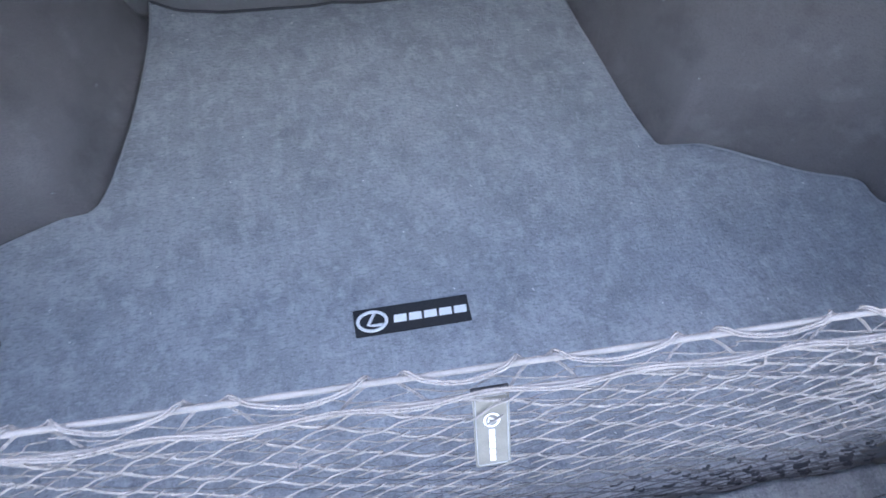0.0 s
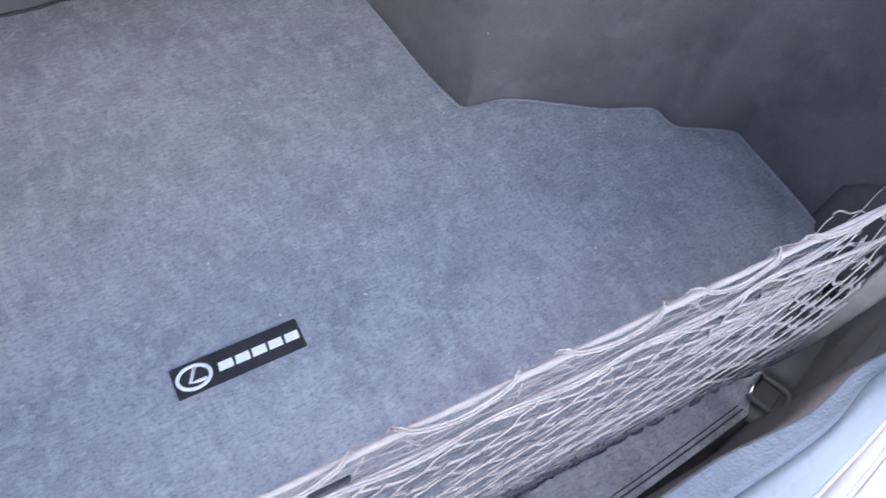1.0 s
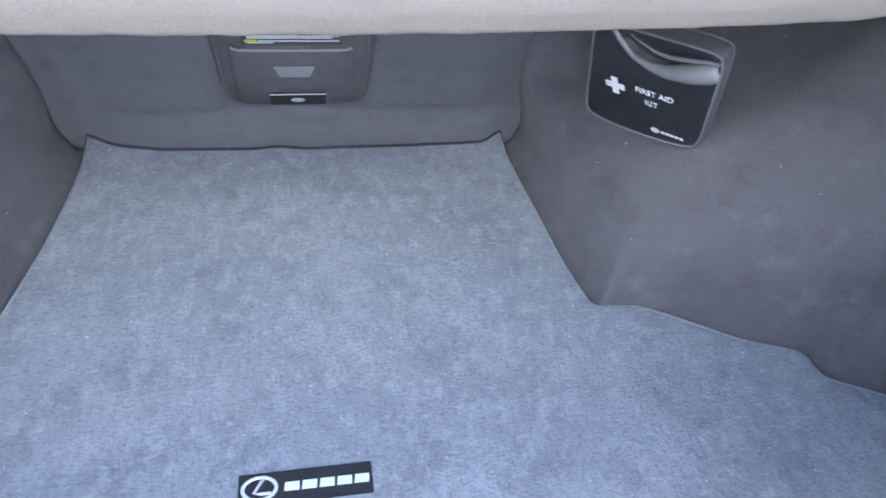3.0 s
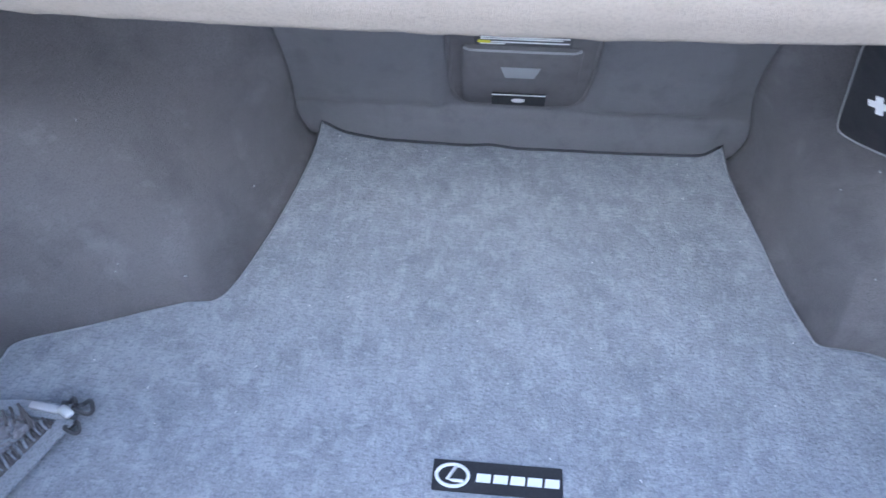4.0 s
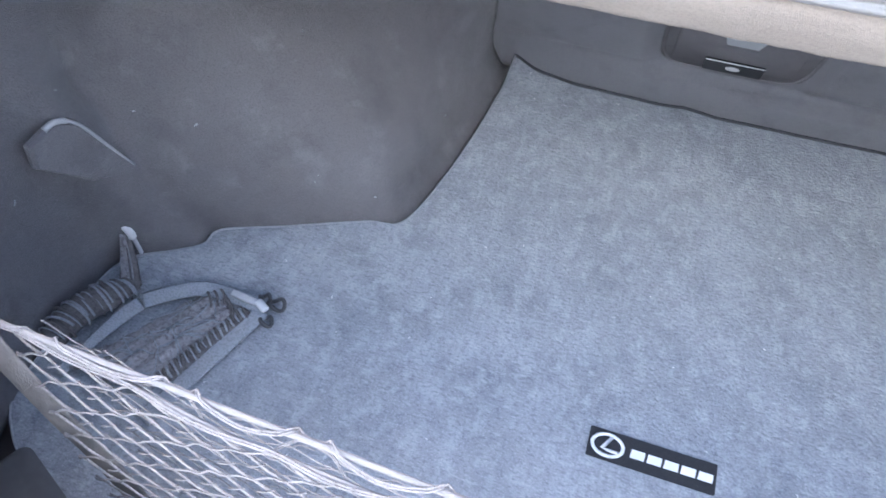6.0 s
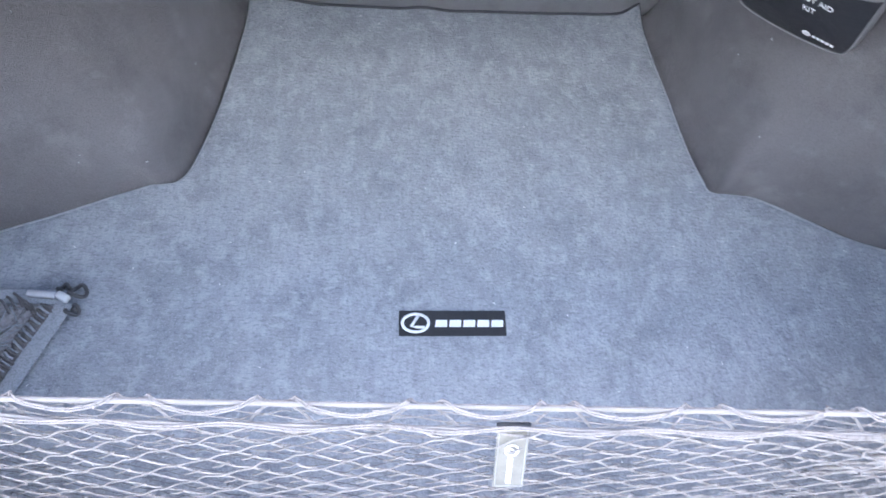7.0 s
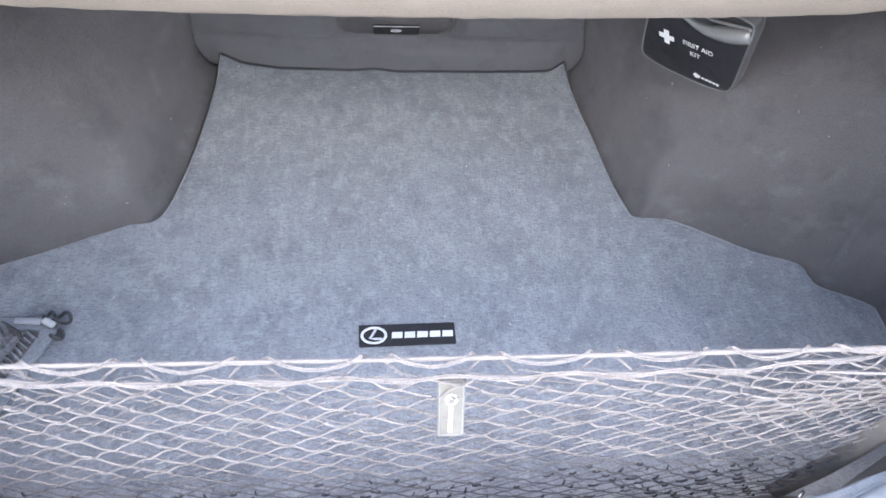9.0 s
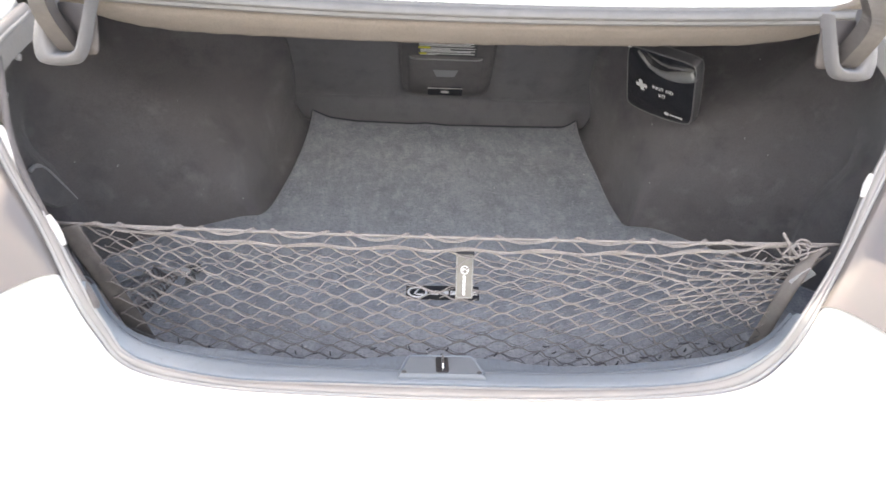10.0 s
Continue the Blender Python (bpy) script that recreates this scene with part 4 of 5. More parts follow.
def lacing(low):
    """A doubled cord laid over the elastic in scallops: over it, down in front, up over it again and back behind."""
    rng = random.Random(5 if low else 6)
    dips = [rng.uniform(0.8, 1.2) for _ in range(40)]
    pts = []
    for k in range(801):
        x = -0.425 + 0.825 * k / 800
        up, down = upper_cord((x + 0.460) / 0.905), lower_at(x)
        if low:
            a = 2 * math.pi * (x + 0.165) / LACE + 0.25 * math.sin(x * 31)
            q = down + (up - down).normalized() * 0.0016 * math.cos(a) + TOWARDS * 0.0028
        else:
            c = (x - GAP) / LACE + 0.04 * math.sin(x * 27)
            ph, dip = c % 1.0, dips[int(math.floor(c)) % 40]
            t = (ph - 0.13) / 0.74
            if 0 < t < 1:
                dipped = math.sin(math.pi * t)
                over = math.exp(-(min(t, 1 - t) / 0.09) ** 2)
                q = up.lerp(down, 0.36 * dip * dipped ** 1.6) + TOWARDS * 0.0034 * min(1, dipped * 4) + (up - down).normalized() * 0.0034 * over
            else:
                q = up - TOWARDS * 0.0026 + (up - down).normalized() * 0.0034 * math.exp(-(min(abs(t), abs(1 - t)) / 0.05) ** 2)
        pts.append(q)
    bm = bmesh.new()
    doubled(bm, pts, 0.00092)
    part("lower_lacing" if low else "upper_lacing", bm, CORD, net, "lacing cord wound round the elastic")


lacing(False)
lacing(True)
# thin ties that hang in pairs behind the cords
rng = random.Random(11)
for k in range(-2, 7):
    for side in (-1, 1):
        x = GAP + k * LACE + side * 0.006
        a, b = upper_cord((x + 0.460) / 0.905) - TOWARDS * 0.002, lower_at(x + side * rng.uniform(0.012, 0.020)) - TOWARDS * 0.002
        bm = bmesh.new()
        doubled(bm, catmull([a, a.lerp(b, 0.5) + Vector((side * 0.001, 0, 0.0004)), b], 8), 0.0006, 5)
        part("tie_cord", bm, CORD, net)
bm = bmesh.new()
tube(bm, [(-0.378 + 0.800 * k / 60, -0.235 - 0.006 * (k / 60) ** 6 + 0.0015 * math.sin(k * 0.9), 0.006 + 0.001 * math.sin(k * 1.7)) for k in range(61)], 0.0017, 6)
part("bottom_cord", bm, DARK_CORD_SHADE, net, "dark elastic bottom cord")
# dark knots where the strands cross, low on the mesh
bm = bmesh.new()
rng = random.Random(21)
for row in range(13, 24):
    for k in range(36):
        u, v = (k + 0.5 * (row % 2)) / 36, row / 24
        if not 0.03 < u < 0.98 or rng.random() < 0.66 - 0.26 * u:
            continue
        q = net_point(u, v, 0) + Vector((rng.uniform(-0.002, 0.002), -0.0014, 0))
        a = rng.choice((rng.gauss(0.2, 0.3), rng.gauss(1.4, 0.3)))
        l = Vector((math.cos(a), 0, math.sin(a))) * rng.uniform(0.0022, 0.0048 + 0.002 * u)
        tube(bm, [q - l, q + Vector((0, -0.001, 0)), q + l], rng.uniform(0.0007, 0.0013), 5)
part("knotting", bm, BINDING, net, "short dark knots along the lower mesh")["kind"] = "stuff"

# webbing at both ends
bm = bmesh.new()
tube(bm, catmull([(-0.444, -0.188, 0.284), (-0.435, -0.193, 0.256), (-0.415, -0.203, 0.200), (-0.397, -0.211, 0.136), (-0.378, -0.225, 0.06), (-0.368, -0.236, 0.006)], 6), 0.0125, 10, 0.16, (0.15, -1, 0.2))
part("strap", bm, STRAP, net, "beige webbing strap at the net's end")
# the right strap is turned edgewise and ribbed across
bm = bmesh.new()
line = catmull([(0.428, -0.219, 0.304), (0.407, -0.231, 0.297), (0.390, -0.245, 0.266), (0.384, -0.250, 0.205), (0.383, -0.249, 0.13), (0.389, -0.243, 0.06), (0.396, -0.238, 0.008)], 24)
rows = []
for k, c in enumerate(line):
    t = k / (len(line) - 1)
    half = 0.003 + 0.0055 * smoothstep(0.0, 0.3, t)
    wide = Vector((0.55, -0.83, 0.12)).normalized()
    face = Vector((-0.83, -0.55, 0.0)).normalized()
    rows.append([Vector(c) + wide * (half * s - 0.004) + face * (0.0010 * (1 - abs(s)) + (0.0004 if k % 2 else 0.0) + 0.0015 * math.sin(t * 9) * s) for s in (-1, -0.6, -0.2, 0.2, 0.6, 1)])
grid(bm, rows)
thick(part("strap", bm, STRAP, net, "beige webbing strap at the net's end"), 0.0018, 0)

# bunched knot at the right end
rng = random.Random(5)
for loop, r in (([(0.372, -0.222, 0.300), (0.369, -0.217, 0.314), (0.363, -0.213, 0.325), (0.358, -0.210, 0.333)], 0.0023),
                ([(0.376, -0.219, 0.308), (0.380, -0.214, 0.316), (0.388, -0.212, 0.320), (0.398, -0.214, 0.318), (0.402, -0.217, 0.311), (0.396, -0.220, 0.306), (0.386, -0.221, 0.306)], 0.0018),
                ([(0.366, -0.224, 0.318), (0.372, -0.226, 0.311), (0.378, -0.227, 0.303), (0.384, -0.226, 0.296)], 0.0024),
                ([(0.362, -0.222, 0.298), (0.372, -0.218, 0.309), (0.384, -0.216, 0.316), (0.396, -0.218, 0.313), (0.410, -0.216, 0.309), (0.428, -0.213, 0.307)], 0.0018),
                ([(0.360, -0.224, 0.292), (0.374, -0.228, 0.298), (0.390, -0.226, 0.304), (0.408, -0.221, 0.304), (0.430, -0.214, 0.304)], 0.0018),
                ([(0.372, -0.226, 0.288), (0.380, -0.228, 0.300), (0.383, -0.222, 0.311), (0.378, -0.214, 0.312), (0.372, -0.213, 0.302), (0.374, -0.220, 0.292)], 0.0017),
                ([(0.386, -0.228, 0.291), (0.393, -0.228, 0.302), (0.395, -0.221, 0.310), (0.390, -0.214, 0.310)], 0.0016)):
    bm = bmesh.new()
    ribbed(bm, [(0.386 + 0.78 * (q[0] + 0.009 - 0.386), q[1], 0.300 + 0.58 * (q[2] - 0.300)) for q in catmull(loop, 16)], 0.78 * r, 0.9, 8, 0.9)
    part("knot_loop", bm, CORD, net, "slack tied-off cord loop")
for k in range(7):
    bm = bmesh.new()
    z = 0.277 - 0.009 * k
    tube(bm, catmull([(0.300 - 0.01 * k, -0.216, 0.281 - 0.017 * k), (0.36 - 0.004 * k, -0.222, 0.283 - 0.012 * k), (0.408, -0.221, z + 0.004), (0.436 - 0.003 * k, -0.213, 0.293 - 0.003 * k)], 5), 0.0013, 6)
    part("gathered_cord", bm, CORD, net)

# end hooks
for p, sgn in ((END_L, -1), (END_R, 1)):
    bm = bmesh.new()
    tube(bm, catmull([p, p + Vector((sgn * 0.012, 0.003, 0.002)), p + Vector((sgn * 0.028, 0.010, 0.004)), p + Vector((sgn * 0.034, 0.014, -0.004)), p + Vector((sgn * 0.028, 0.014, -0.010))], 5), 0.0035, 8)
    part("hook", bm, GREY_PLASTIC, net, "grey plastic end hook")

# hanging label of the net
L = basis((0.0135, -0.2160, 0.2450), (1, -0.02, 0.02), (0, 0.50, 0.86))
tag = part("net_tag", (lambda b: (slab(b, rounded(0.0208, 0.0540, 0.0012, 3), 0.0012, L), b)[1])(bmesh.new()), TAG, net, "silver-grey woven net tag with white print", smooth=False)
emblem(tag, L @ pose(0, -0.005, 0, 0, 0, -90), 0.036, 0.0085, 0.0016)
bm = bmesh.new()
tube(bm, [L @ Vector((x, y, 0.0014)) for x, y in rounded(0.0184, 0.0510, 0.001, 1) + [(0.0092, 0.0245)]], 0.0004, 4)
part("hem", bm, PALE_PLASTIC, tag)
bm = bmesh.new()
slab(bm, rounded(0.0220, 0.005, 0.001, 2, 0, 0.0275), 0.003, L @ pose(0, 0, -0.0018))
part("fold", bm, BINDING, tag, "dark folded top")
R = basis((0.397, -0.240, 0.279), (0.62, 0.08, 0.70), (-0.7, 0.25, 0.66))
bm = bmesh.new()
slab(bm, rounded(0.027, 0.012, 0.001, 2), 0.0012, R)
care = part("care_tag", bm, PALE_PLASTIC, net, "white care tag by the knot", smooth=False)
for y in (-0.004, 0.0, 0.004):
    bm = bmesh.new()
    slab(bm, rounded(0.023, 0.0012, 0.0004, 1, 0, y * 0.85), 0.0018, R)
    part("print_line", bm, GREY_PRINT, care, smooth=False)

# ---------------------------------------------------------------- first aid kit
kit = thing("first_aid_kit", "black vinyl first aid pouch hanging on the side lining", "first aid kit")
K0 = [Vector((0.308, 0.296, 0.297)), Vector((0.346, 0.338, 0.160)), Vector((0.4275, 0.222, 0.1855)), Vector((0.3865, 0.181, 0.3195))]  # TL BL BR TR
KN = (K0[3] - K0[0] + K0[2] - K0[1]).cross(K0[0] - K0[1] + K0[3] - K0[2]).normalized()


def kit_point(u, v, lift=0.0):
    """u right, v down over the front of the pouch."""
    p = K0[0].lerp(K0[3], u).lerp(K0[1].lerp(K0[2], u), v)
    return p + KN * lift


def kit_shape(u, v):
    e = min(u, 1 - u, v, 1 - v)
    pillow = 0.005 * (1 - (1 - min(1, max(0, e) / 0.30)) ** 2)
    fold = -0.010 * math.exp(-((v - fold_line(u) + 0.10) / 0.06) ** 2)
    return pillow + fold * min(1, max(0, e) / 0.1)


def fold_line(u):
    """Where the rolled top flap lies, down the front."""
    return float(np.interp(u, [0.12, 0.2, 0.35, 0.5, 0.62, 0.83, 1.0], [0.02, 0.11, 0.24, 0.29, 0.295, 0.245, 0.19]))


def kit_round(u, v):
    a, b = 2 * u - 1, 2 * v - 1
    return 0.5 + 0.5 * a * math.sqrt(1 - 0.12 * b ** 8), 0.5 + 0.5 * b * math.sqrt(1 - 0.12 * a ** 8) + 0.045 * (1 - a * a) * v ** 3


def kit_front(u, v, lift=0.0):
    a, b = kit_round(u, v)
    return kit_point(a, b, kit_shape(u, v) + lift)


bm = bmesh.new()
front = [[kit_front(u, v) for u in np.linspace(0, 1, 41)] for v in np.linspace(0, 1, 41)]
grid(bm, front)
back = [[p - KN * (0.019 + kit_shape(i / 40, k / 40)) for i, p in enumerate(row)] for k, row in enumerate(front)]
grid(bm, back)
rim_f = front[0] + [r[-1] for r in front[1:]] + list(reversed(front[-1][:-1])) + [r[0] for r in reversed(front[1:-1])]
rim_b = back[0] + [r[-1] for r in back[1:]] + list(reversed(back[-1][:-1])) + [r[0] for r in reversed(back[1:-1])]
mid = [f.lerp(b, 0.5) + (f - kit_point(0.5, 0.5)).normalized() * 0.003 for f, b in zip(rim_f, rim_b)]
part("pouch", bm, VINYL, kit, "soft black vinyl pouch")
bm = bmesh.new()
grid(bm, [rim_f, mid, rim_b], closed=True)
part("gusset", bm, GUSSET, kit, "dull grey side gusset")
bm = bmesh.new()
tube(bm, rim_b + [rim_b[0]], 0.0011, 7)
part("piping", bm, PIPING, kit, "pale grey edge piping")
bm = bmesh.new()
tube(bm, rim_f + [rim_f[0]], 0.0013, 7)
part("piping", bm, PIPING, kit, "pale grey edge piping")
bm = bmesh.new()
us = np.linspace(0.16, 0.985, 34)
tube(bm, [kit_point(u, fold_line(u) - 0.02, kit_shape(u, fold_line(u)) - 0.002) for u in us], [0.0030 + 0.0080 * smoothstep(0.3, 0.9, u) * (1 - 0.3 * smoothstep(0.93, 0.985, u)) for u in us], 14, 0.8, KN)
part("flap", bm, GLOSS, kit, "glossy rolled edge of the top flap")
bm = bmesh.new()
tube(bm, [kit_point(u, fold_line(u) - 0.13 - 0.02 * math.sin(u * 5), kit_shape(u, max(0, fold_line(u) - 0.13)) + 0.002) for u in np.linspace(0.30, 0.97, 22)], 0.0022, 8)
part("zip", bm, PIPING, kit, "pale zip edge")
bm = bmesh.new()
tube(bm, catmull([kit_point(0.045, 0.03, -0.012), kit_point(0.04, -0.16, -0.014), kit_point(0.03, -0.55, -0.02), kit_point(0.02, -1.02, -0.05)], 5), 0.008, 8, 0.2, KN)
part("hanging_strap", bm, BADGE, kit, "black webbing hanging strap")
bm = bmesh.new()
tube(bm, catmull([kit_point(0.05, 0.03, -0.002), kit_point(0.03, -0.03, 0.006), kit_point(0.045, -0.10, 0.004), kit_point(0.06, -0.06, -0.004)], 5), 0.0022, 7)
part("clip", bm, WHITE_PLASTIC, kit, "white plastic clip")


def kit_matrix(u, v, lift=0.0):
    d = 0.02
    right = kit_point(u + d, v) - kit_point(u - d, v)
    up = kit_point(u, v - d) - kit_point(u, v + d)
    return basis(kit_point(u, v, kit_shape(u, v) + lift), right, up)


KM = kit_matrix(0.262, 0.535, 0.0010)
bm = bmesh.new()
c, w = 0.0115, 0.0038
slab(bm, [(-w, -c), (w, -c), (w, -w), (c, -w), (c, w), (w, w), (w, c), (-w, c), (-w, w), (-c, w), (-c, -w), (-w, -w)], 0.0008, KM)
part("cross", bm, WHITE_PRINT, kit, "white cross mark", smooth=False)
lettering("lettering", "FIRST AID", 0.0104, kit_matrix(0.590, 0.505, 0.0018), WHITE_PRINT, kit)
lettering("lettering", "KIT", 0.0104, kit_matrix(0.585, 0.610, 0.0018), WHITE_PRINT, kit)
KE = kit_matrix(0.765, 0.905, 0.0010)
mark = part("mark", (lambda b: (slab(b, ellipse(0.0105, 0.0075, 18, -0.016, 0), 0.0006, KE), b)[1])(bmesh.new()), WHITE_PRINT, kit, smooth=False)
for k in range(5):
    bm = bmesh.new()
    slab(bm, rounded(0.0044, 0.0034, 0.0006, 1, -0.0065 + 0.0055 * k, 0), 0.0006, KE)
    part("mark", bm, WHITE_PRINT, kit, smooth=False)

# ---------------------------------------------------------------- flap in the left lining
flap = thing("access_flap", "dark grey access flap in the felt side lining", "access flap")
FM = basis((-0.6070, 0.047, 0.146), (0.10, 1, -0.02), (-0.06, 0.10, 1))
bm = bmesh.new()
slab(bm, [(-0.053, 0.030), (-0.047, 0.052), (-0.015, 0.056), (0.005, 0.039), (0.037, -0.044), (0.033, -0.050), (-0.011, -0.024)], 0.008, FM, 0.003)
part("panel", bm, FELT, flap, smooth=False)
bm = bmesh.new()
tube(bm, [FM @ Vector(q) for q in catmull([(-0.026, 0.055, 0.006), (-0.012, 0.055, 0.008), (0.005, 0.038, 0.008), (0.020, 0.0, 0.008), (0.037, -0.043, 0.006)], 5)], [0.0032] * 8 + [0.0018] * 13, 7)
part("rolled_edge", bm, PALE_PLASTIC, flap, "pale rolled edge")

# small clips in the linings
for name, p in (("trim_clip", (-0.532, 0.015, 0.408)), ("trim_clip", (-0.534, -0.005, 0.397)), ("trim_clip", (-0.548, -0.044, 0.364)), ("trim_clip", (-0.537, -0.055, 0.373))):
    clip = thing(name, "small white plastic trim clip in the side lining", "trim clip", group="trim clips")
    bm = bmesh.new()
    slab(bm, ellipse(0.0085, 0.0085, 14), 0.006, basis(p, (0.2, -1, 0.2), (0.2, 0.2, 1)), 0.0015)
    part("head", bm, WHITE_PLASTIC, clip)

# ---------------------------------------------------------------- folded second net on the mat
folded = thing("folded_net", "folded grey-brown net with blue-grey webbing lying on the mat", "cargo net")
bm = bmesh.new()
tube(bm, catmull([(-0.420, 0.006, 0.012), (-0.431, -0.022, 0.010), (-0.443, -0.056, 0.010), (-0.458, -0.096, 0.008), (-0.474, -0.140, 0.006)], 6), 0.0100, 10, 0.10, (0, 0, 1))
part("strap", bm, WEBBING_BLUE, folded, "blue-grey webbing band")
bm = bmesh.new()
tube(bm, catmull([(-0.420, 0.010, 0.014), (-0.470, 0.013, 0.012), (-0.500, 0.008, 0.013), (-0.528, -0.008, 0.012), (-0.550, -0.024, 0.010)], 8), 0.0088, 10, 0.10, (0.1, -0.3, 1))
part("strap", bm, WEBBING_BLUE, folded, "blue-grey webbing band")
bm = bmesh.new()
tube(bm, catmull([(-0.546, -0.030, 0.016), (-0.557, -0.047, 0.013), (-0.571, -0.082, 0.009), (-0.583, -0.125, 0.007)], 8), [0.0085 - 0.0025 * smoothstep(6, 18, k) for k in range(25)], 10, 0.12, (0.3, -0.2, 1))
part("strap", bm, WEBBING_BLUE, folded, "turned end of the blue-grey webbing band")


def heap(x, y):
    """Height of the folded mesh over the mat inside its plan; None outside."""
    u = (y + 0.118) / 0.130
    lo, hi = -0.583 + 0.088 * max(0, u), -0.484 + 0.046 * max(0, u)
    w = (x - lo) / (hi - lo)
    if not (0 < u < 1 and 0 < w < 1):
        return None
    fold = 0.004 * math.sin(34 * w * (hi - lo) / 0.09 + 9 * u) * math.sin(math.pi * w)
    return 0.005 + 0.013 * (math.sin(math.pi * w) * math.sin(math.pi * min(1, u * 0.75 + 0.22))) ** 0.55 + fold


rng = random.Random(9)
bm = bmesh.new()
rows = []
for i in range(33):
    u = 0.01 + 0.98 * i / 32
    y = -0.118 + 0.130 * u
    lo, hi = -0.583 + 0.088 * u, -0.484 + 0.046 * u
    row = []
    for k in range(25):
        x = lo + (hi - lo) * (0.02 + 0.96 * k / 24)
        row.append((x, y, (heap(x, y) or 0.004) - 0.002 + 0.004 * noise.noise(Vector((x * 55, y * 55, 2))) + 0.002 * noise.noise(Vector((x * 140, y * 140, 7)))))
    rows.append(row)
grid(bm, rows)
part("fabric", bm, NET_BROWN, folded, "folded grey-brown net fabric")
# net strands that cross the folds in long soft curves
bm = bmesh.new()
for k in range(44):
    u0, w0 = rng.uniform(0.02, 0.98), rng.uniform(0.02, 0.98)
    a, bend = rng.choice((0.75, 2.3)) + rng.gauss(0, 0.25), rng.uniform(-1.2, 1.2)
    y, x = -0.118 + 0.130 * u0, -0.583 + 0.088 * u0 + (0.099 - 0.042 * u0) * w0
    pts = []
    for i in range(14):
        h = heap(x, y)
        if h is None:
            break
        pts.append((x, y, h + 0.0008 + 0.003 * noise.noise(Vector((x * 55, y * 55, 2)))))
        x, y, a = x + 0.0032 * math.cos(a), y + 0.0032 * math.sin(a), a + bend * 0.05
    if len(pts) > 3:
        tube(bm, pts, rng.uniform(0.0006, 0.0010), 5)
part("mesh", bm, WEBBING_BLUE, folded, "pale strands of the folded mesh")["kind"] = "stuff"
# ribbed elastic beside the band: short thick turns, pale and dark by turns
for k in range(30):
    t = k / 29
    c = Vector((-0.438 - 0.040 * t, -0.002 - 0.094 * t, 0.011))
    w, j = 0.0070 + rng.uniform(-0.0025, 0.0020), rng.uniform(-0.003, 0.003)
    bm = bmesh.new()
    tube(bm, catmull([c + Vector((-w, 0.005 + j, -0.004)), c + Vector((-w * 0.5, 0.0035, 0.0050)), c + Vector((w * 0.4, -0.001, 0.0055)), c + Vector((w, -0.004 - j, -0.005))], 5), rng.uniform(0.0009, 0.0018), 7)
    part("cord_turn", bm, WEBBING_BLUE if k % 2 else NET_DARK, folded)
bm = bmesh.new()
tube(bm, catmull([(-0.436, 0.002, 0.009), (-0.456, -0.046, 0.009), (-0.479, -0.098, 0.008)], 6), 0.0075, 8, 0.6)
part("elastic", bm, NET_DARK, folded, "dark gathered elastic")
for k in range(6):
    # creases of dark webbing where the band is sewn to the mesh
    bm = bmesh.new()
    x, y = -0.478 + 0.006 * k, 0.004 - 0.004 * abs(k - 2)
    tube(bm, catmull([(x - 0.008, y + 0.010, 0.016), (x, y + 0.004, 0.021), (x + 0.006, y - 0.006, 0.016)], 4), 0.0013, 6)
    part("stitching", bm, NET_DARK, folded)
bm = bmesh.new()
box(bm, (0.030, 0.0080, 0.005), pose(-0.444, 0.012, 0.018, 0, 4, -4), 0.0018)
part("buckle", bm, BUCKLE, folded, "white strap end buckle")
bm = bmesh.new()
box(bm, (0.016, 0.0090, 0.006), pose(-0.4205, 0.0085, 0.019, 0, 0, -30), 0.0024)
part("clip", bm, WHITE_PLASTIC, folded, "white clip")
for c, r in (((-0.408, 0.018, 0.014), 0.0085), ((-0.424, 0.021, 0.014), 0.0055), ((-0.411, -0.003, 0.011), 0.0065)):
    bm = bmesh.new()
    tube(bm, [(c[0] + r * math.cos(a), c[1] + r * 0.75 * math.sin(a), c[2] + 0.004 * math.sin(a * 2)) for a in np.linspace(0, 6.283, 20)], 0.0022, 7)
    part("hook", bm, BLACK_PLASTIC, folded, "dark plastic snap hook")

# coiled elastic beside the left lining
coil = thing("coiled_elastic", "coiled ribbed grey-brown elastic net gathered by the lining", "elastic net")
AXIS = catmull([(-0.566, -0.008, 0.014), (-0.578, -0.026, 0.017), (-0.592, -0.046, 0.018), (-0.604, -0.068, 0.017), (-0.610, -0.098, 0.012)], 8)
bm = bmesh.new()
tube(bm, AXIS, [0.008 + 0.009 * smoothstep(0, 12, k) - 0.003 * smoothstep(24, 32, k) for k in range(33)], 12, 0.8)
part("core", bm, NET_DARK, coil, "bunched grey-brown net")
for k in range(20):
    t = k / 19
    i = min(31, int(3 + 28 * t))
    c, d = Vector(AXIS[i]), (Vector(AXIS[i + 1]) - Vector(AXIS[i - 1])).normalized()
    side, up = d.cross(Vector((0, 0, 1))).normalized(), Vector((0, 0, 1))
    size = 0.0125 + 0.0070 * smoothstep(0, 0.35, t) + rng.uniform(-0.0015, 0.0015)
    lean = rng.uniform(0.003, 0.008)
    bm = bmesh.new()
    tube(bm, [c + side * size * math.cos(a) + up * (size * 0.85 * math.sin(a) - 0.002) + d * lean * math.cos(a + 0.6) for a in np.linspace(-0.35, 3.3 + rng.uniform(-0.9, 0.3), 14)], rng.uniform(0.0008, 0.0015), 6)
    part("turn", bm, WEBBING_BLUE if k % 3 else NET_DARK, coil)
bm = bmesh.new()
tube(bm, catmull([(-0.572, -0.014, 0.012), (-0.584, 0.004, 0.015), (-0.596, 0.022, 0.022), (-0.601, 0.032, 0.034), (-0.602, 0.035, 0.041)], 5), [0.0125 - 0.0005 * k for k in range(21)], 9, 0.55)
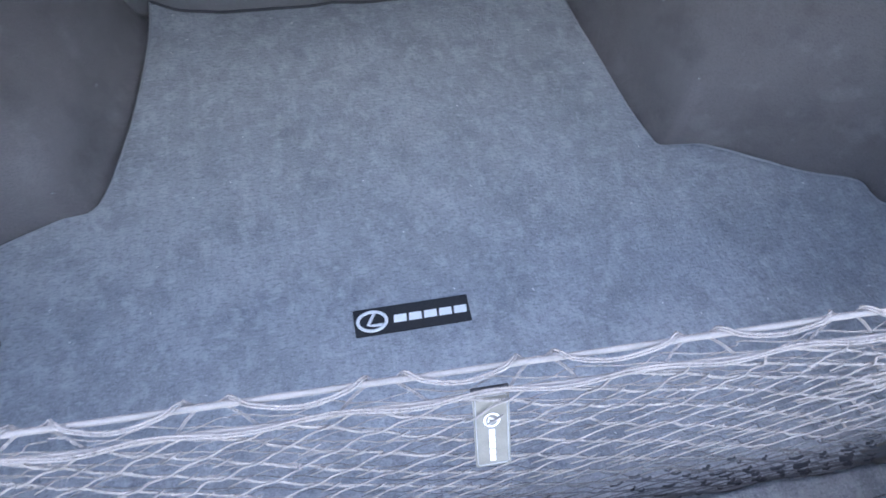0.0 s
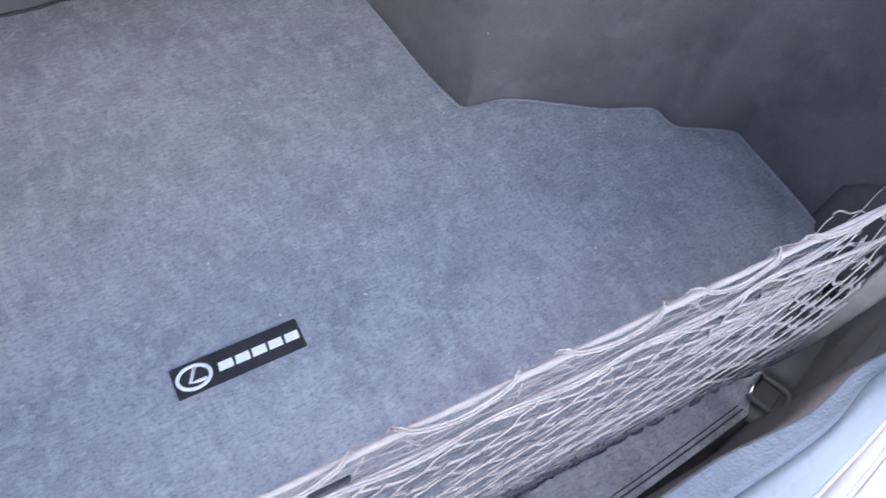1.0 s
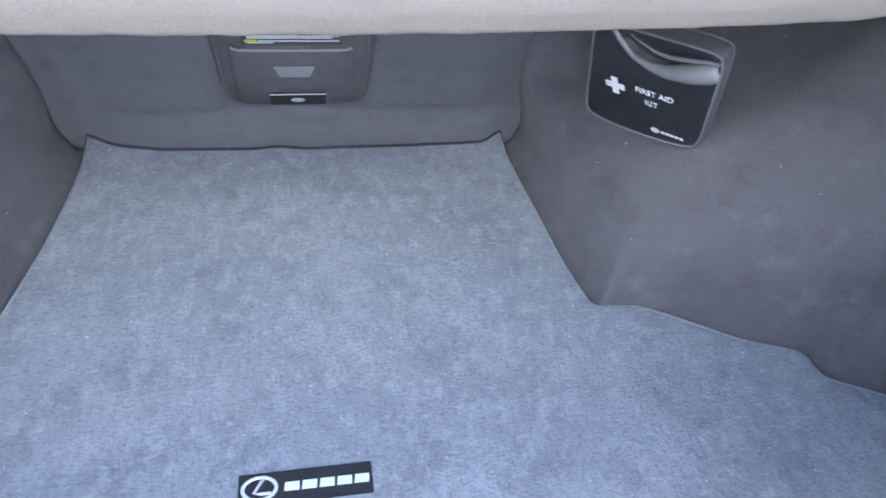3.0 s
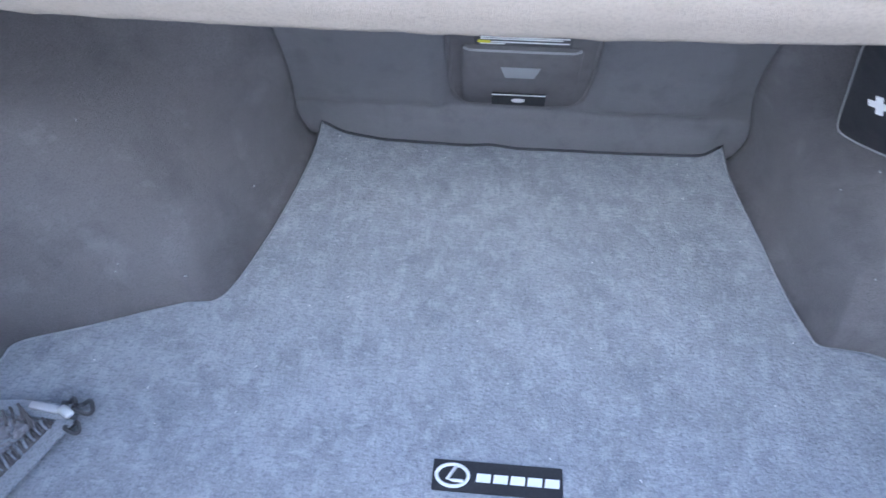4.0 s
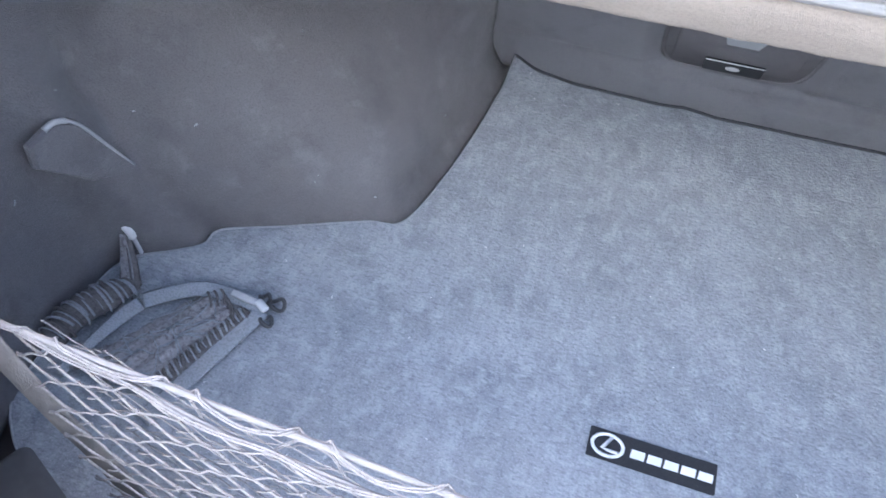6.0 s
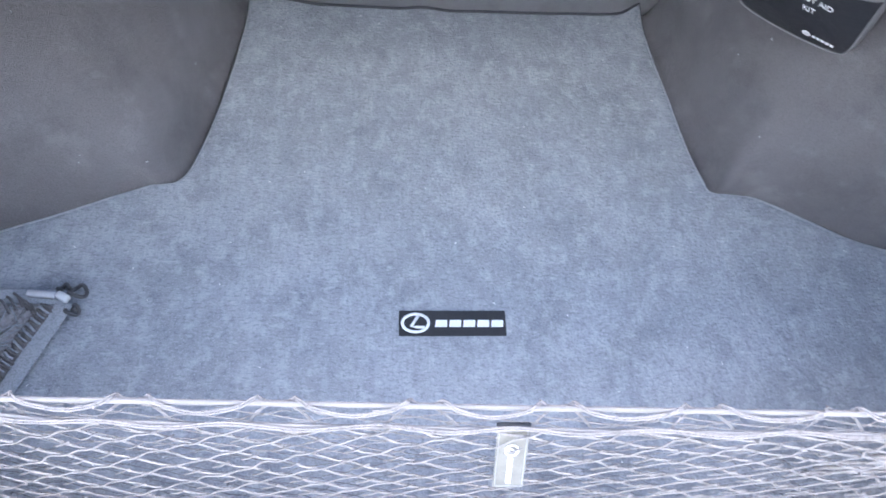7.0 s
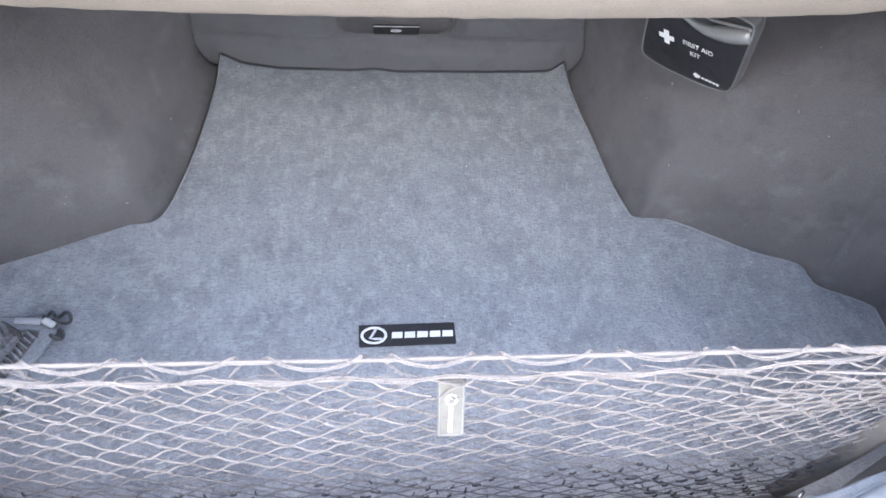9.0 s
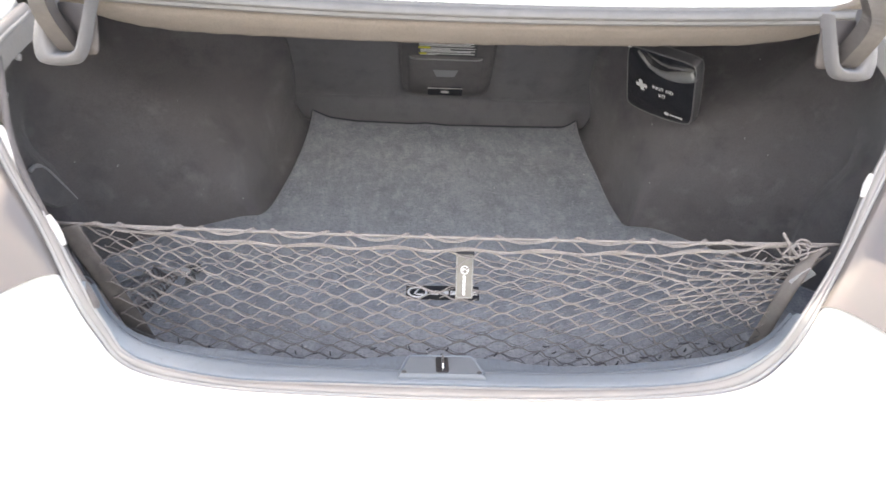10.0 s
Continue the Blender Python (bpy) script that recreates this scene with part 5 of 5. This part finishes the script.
part("gathered_end", bm, NET_DARK, coil, "grey-brown gathered end")
for k in range(9):
    bm = bmesh.new()
    o = rng.uniform(-0.009, 0.009)
    tube(bm, catmull([(-0.572 + o, -0.012, 0.019), (-0.584 + o * 0.9, 0.004, 0.022), (-0.595 + o * 0.6, 0.020, 0.029), (-0.601 + o * 0.3, 0.030, 0.040)], 5), 0.0010, 5)
    part("gathered_strand", bm, NET_BROWN, coil)
hook_l = thing("wall_hook", "white plastic hook on the side lining", "hook")
bm = bmesh.new()
tube(bm, catmull([(-0.620, 0.036, 0.040), (-0.609, 0.037, 0.046), (-0.600, 0.037, 0.046), (-0.595, 0.036, 0.041), (-0.5945, 0.0355, 0.032)], 6), [0.0026 + 0.0022 * smoothstep(6, 14, k) for k in range(25)], 9)
part("hook_body", bm, WHITE_PLASTIC, hook_l)
bm = bmesh.new()
tube(bm, catmull([(-0.5935, 0.035, 0.030), (-0.592, 0.034, 0.019), (-0.590, 0.032, 0.008)], 6), 0.0024, 8, 0.7)
part("tongue", bm, BUCKLE, hook_l, "pale hanging tongue")
bm = bmesh.new()
slab(bm, rounded(0.016, 0.018, 0.004, 4), 0.005, basis((-0.624, 0.036, 0.038), (0, -1, 0), (0, 0, 1)), 0.001)
part("base", bm, GREY_PLASTIC, hook_l)

# tie-down rings at the mat's rear corners
for side in (-1, 1):
    ring = thing("tie_down_ring", "folding steel tie-down ring in a dark plastic base", "tie-down ring", group="tie-down rings")
    T = pose(side * 0.437, -0.268, 0.004, 0, 0, side * 20)
    bm = bmesh.new()
    box(bm, (0.056, 0.050, 0.012), T @ pose(0, 0, -0.0105), 0.0058, 4)
    part("base", bm, GREY_PLASTIC, ring)
    bm = bmesh.new()
    box(bm, (0.030, 0.026, 0.006), T @ pose(0.002 * side, -0.002, 0.0005), 0.002)
    part("recess", bm, BLACK_PLASTIC, ring, "dark recess")
    bm = bmesh.new()
    loop = [(-0.014, 0.010, 0.004), (-0.015, -0.014, 0.007), (-0.008, -0.022, 0.008), (0.008, -0.022, 0.008), (0.015, -0.014, 0.007), (0.014, 0.010, 0.004)]
    tube(bm, [T @ Vector(q) for q in catmull(loop, 3)], 0.0026, 7)
    part("ring", bm, GREY_PLASTIC, ring, "dull steel loop")
    bm = bmesh.new()
    tube(bm, [T @ Vector(q) for q in ((-0.014, 0.010, 0.006), (-0.004, 0.0115, 0.0065), (0.012, 0.010, 0.006))], 0.0026, 8)
    part("pin", bm, CHROME, ring, "bright steel pin")
    bm = bmesh.new()
    tube(bm, [T @ Vector(q) for q in ((-0.008, 0.028, 0.006), (0.004, 0.032, 0.007))], 0.0022, 8)
    part("pin", bm, CHROME, ring, "bright steel pin")
    # moulded cushion of the lining beside the ring
    cushion = thing("trim_block", "dark rounded plastic trim block in the trunk corner", "trim block", group="trim blocks")
    bm = bmesh.new()
    box(bm, (0.130, 0.066, 0.030), pose(side * 0.526, -0.248, -0.005, 0, side * 4, side * 26), 0.0145, 5)
    part("block", bm, GREY_PLASTIC, cushion)
    bm = bmesh.new()
    box(bm, (0.070, 0.030, 0.022), pose(side * 0.500, -0.278, -0.006, 0, side * 4, side * 32), 0.010, 4)
    part("lip", bm, BROWN_PLASTIC, cushion, "rounded brown front lip")
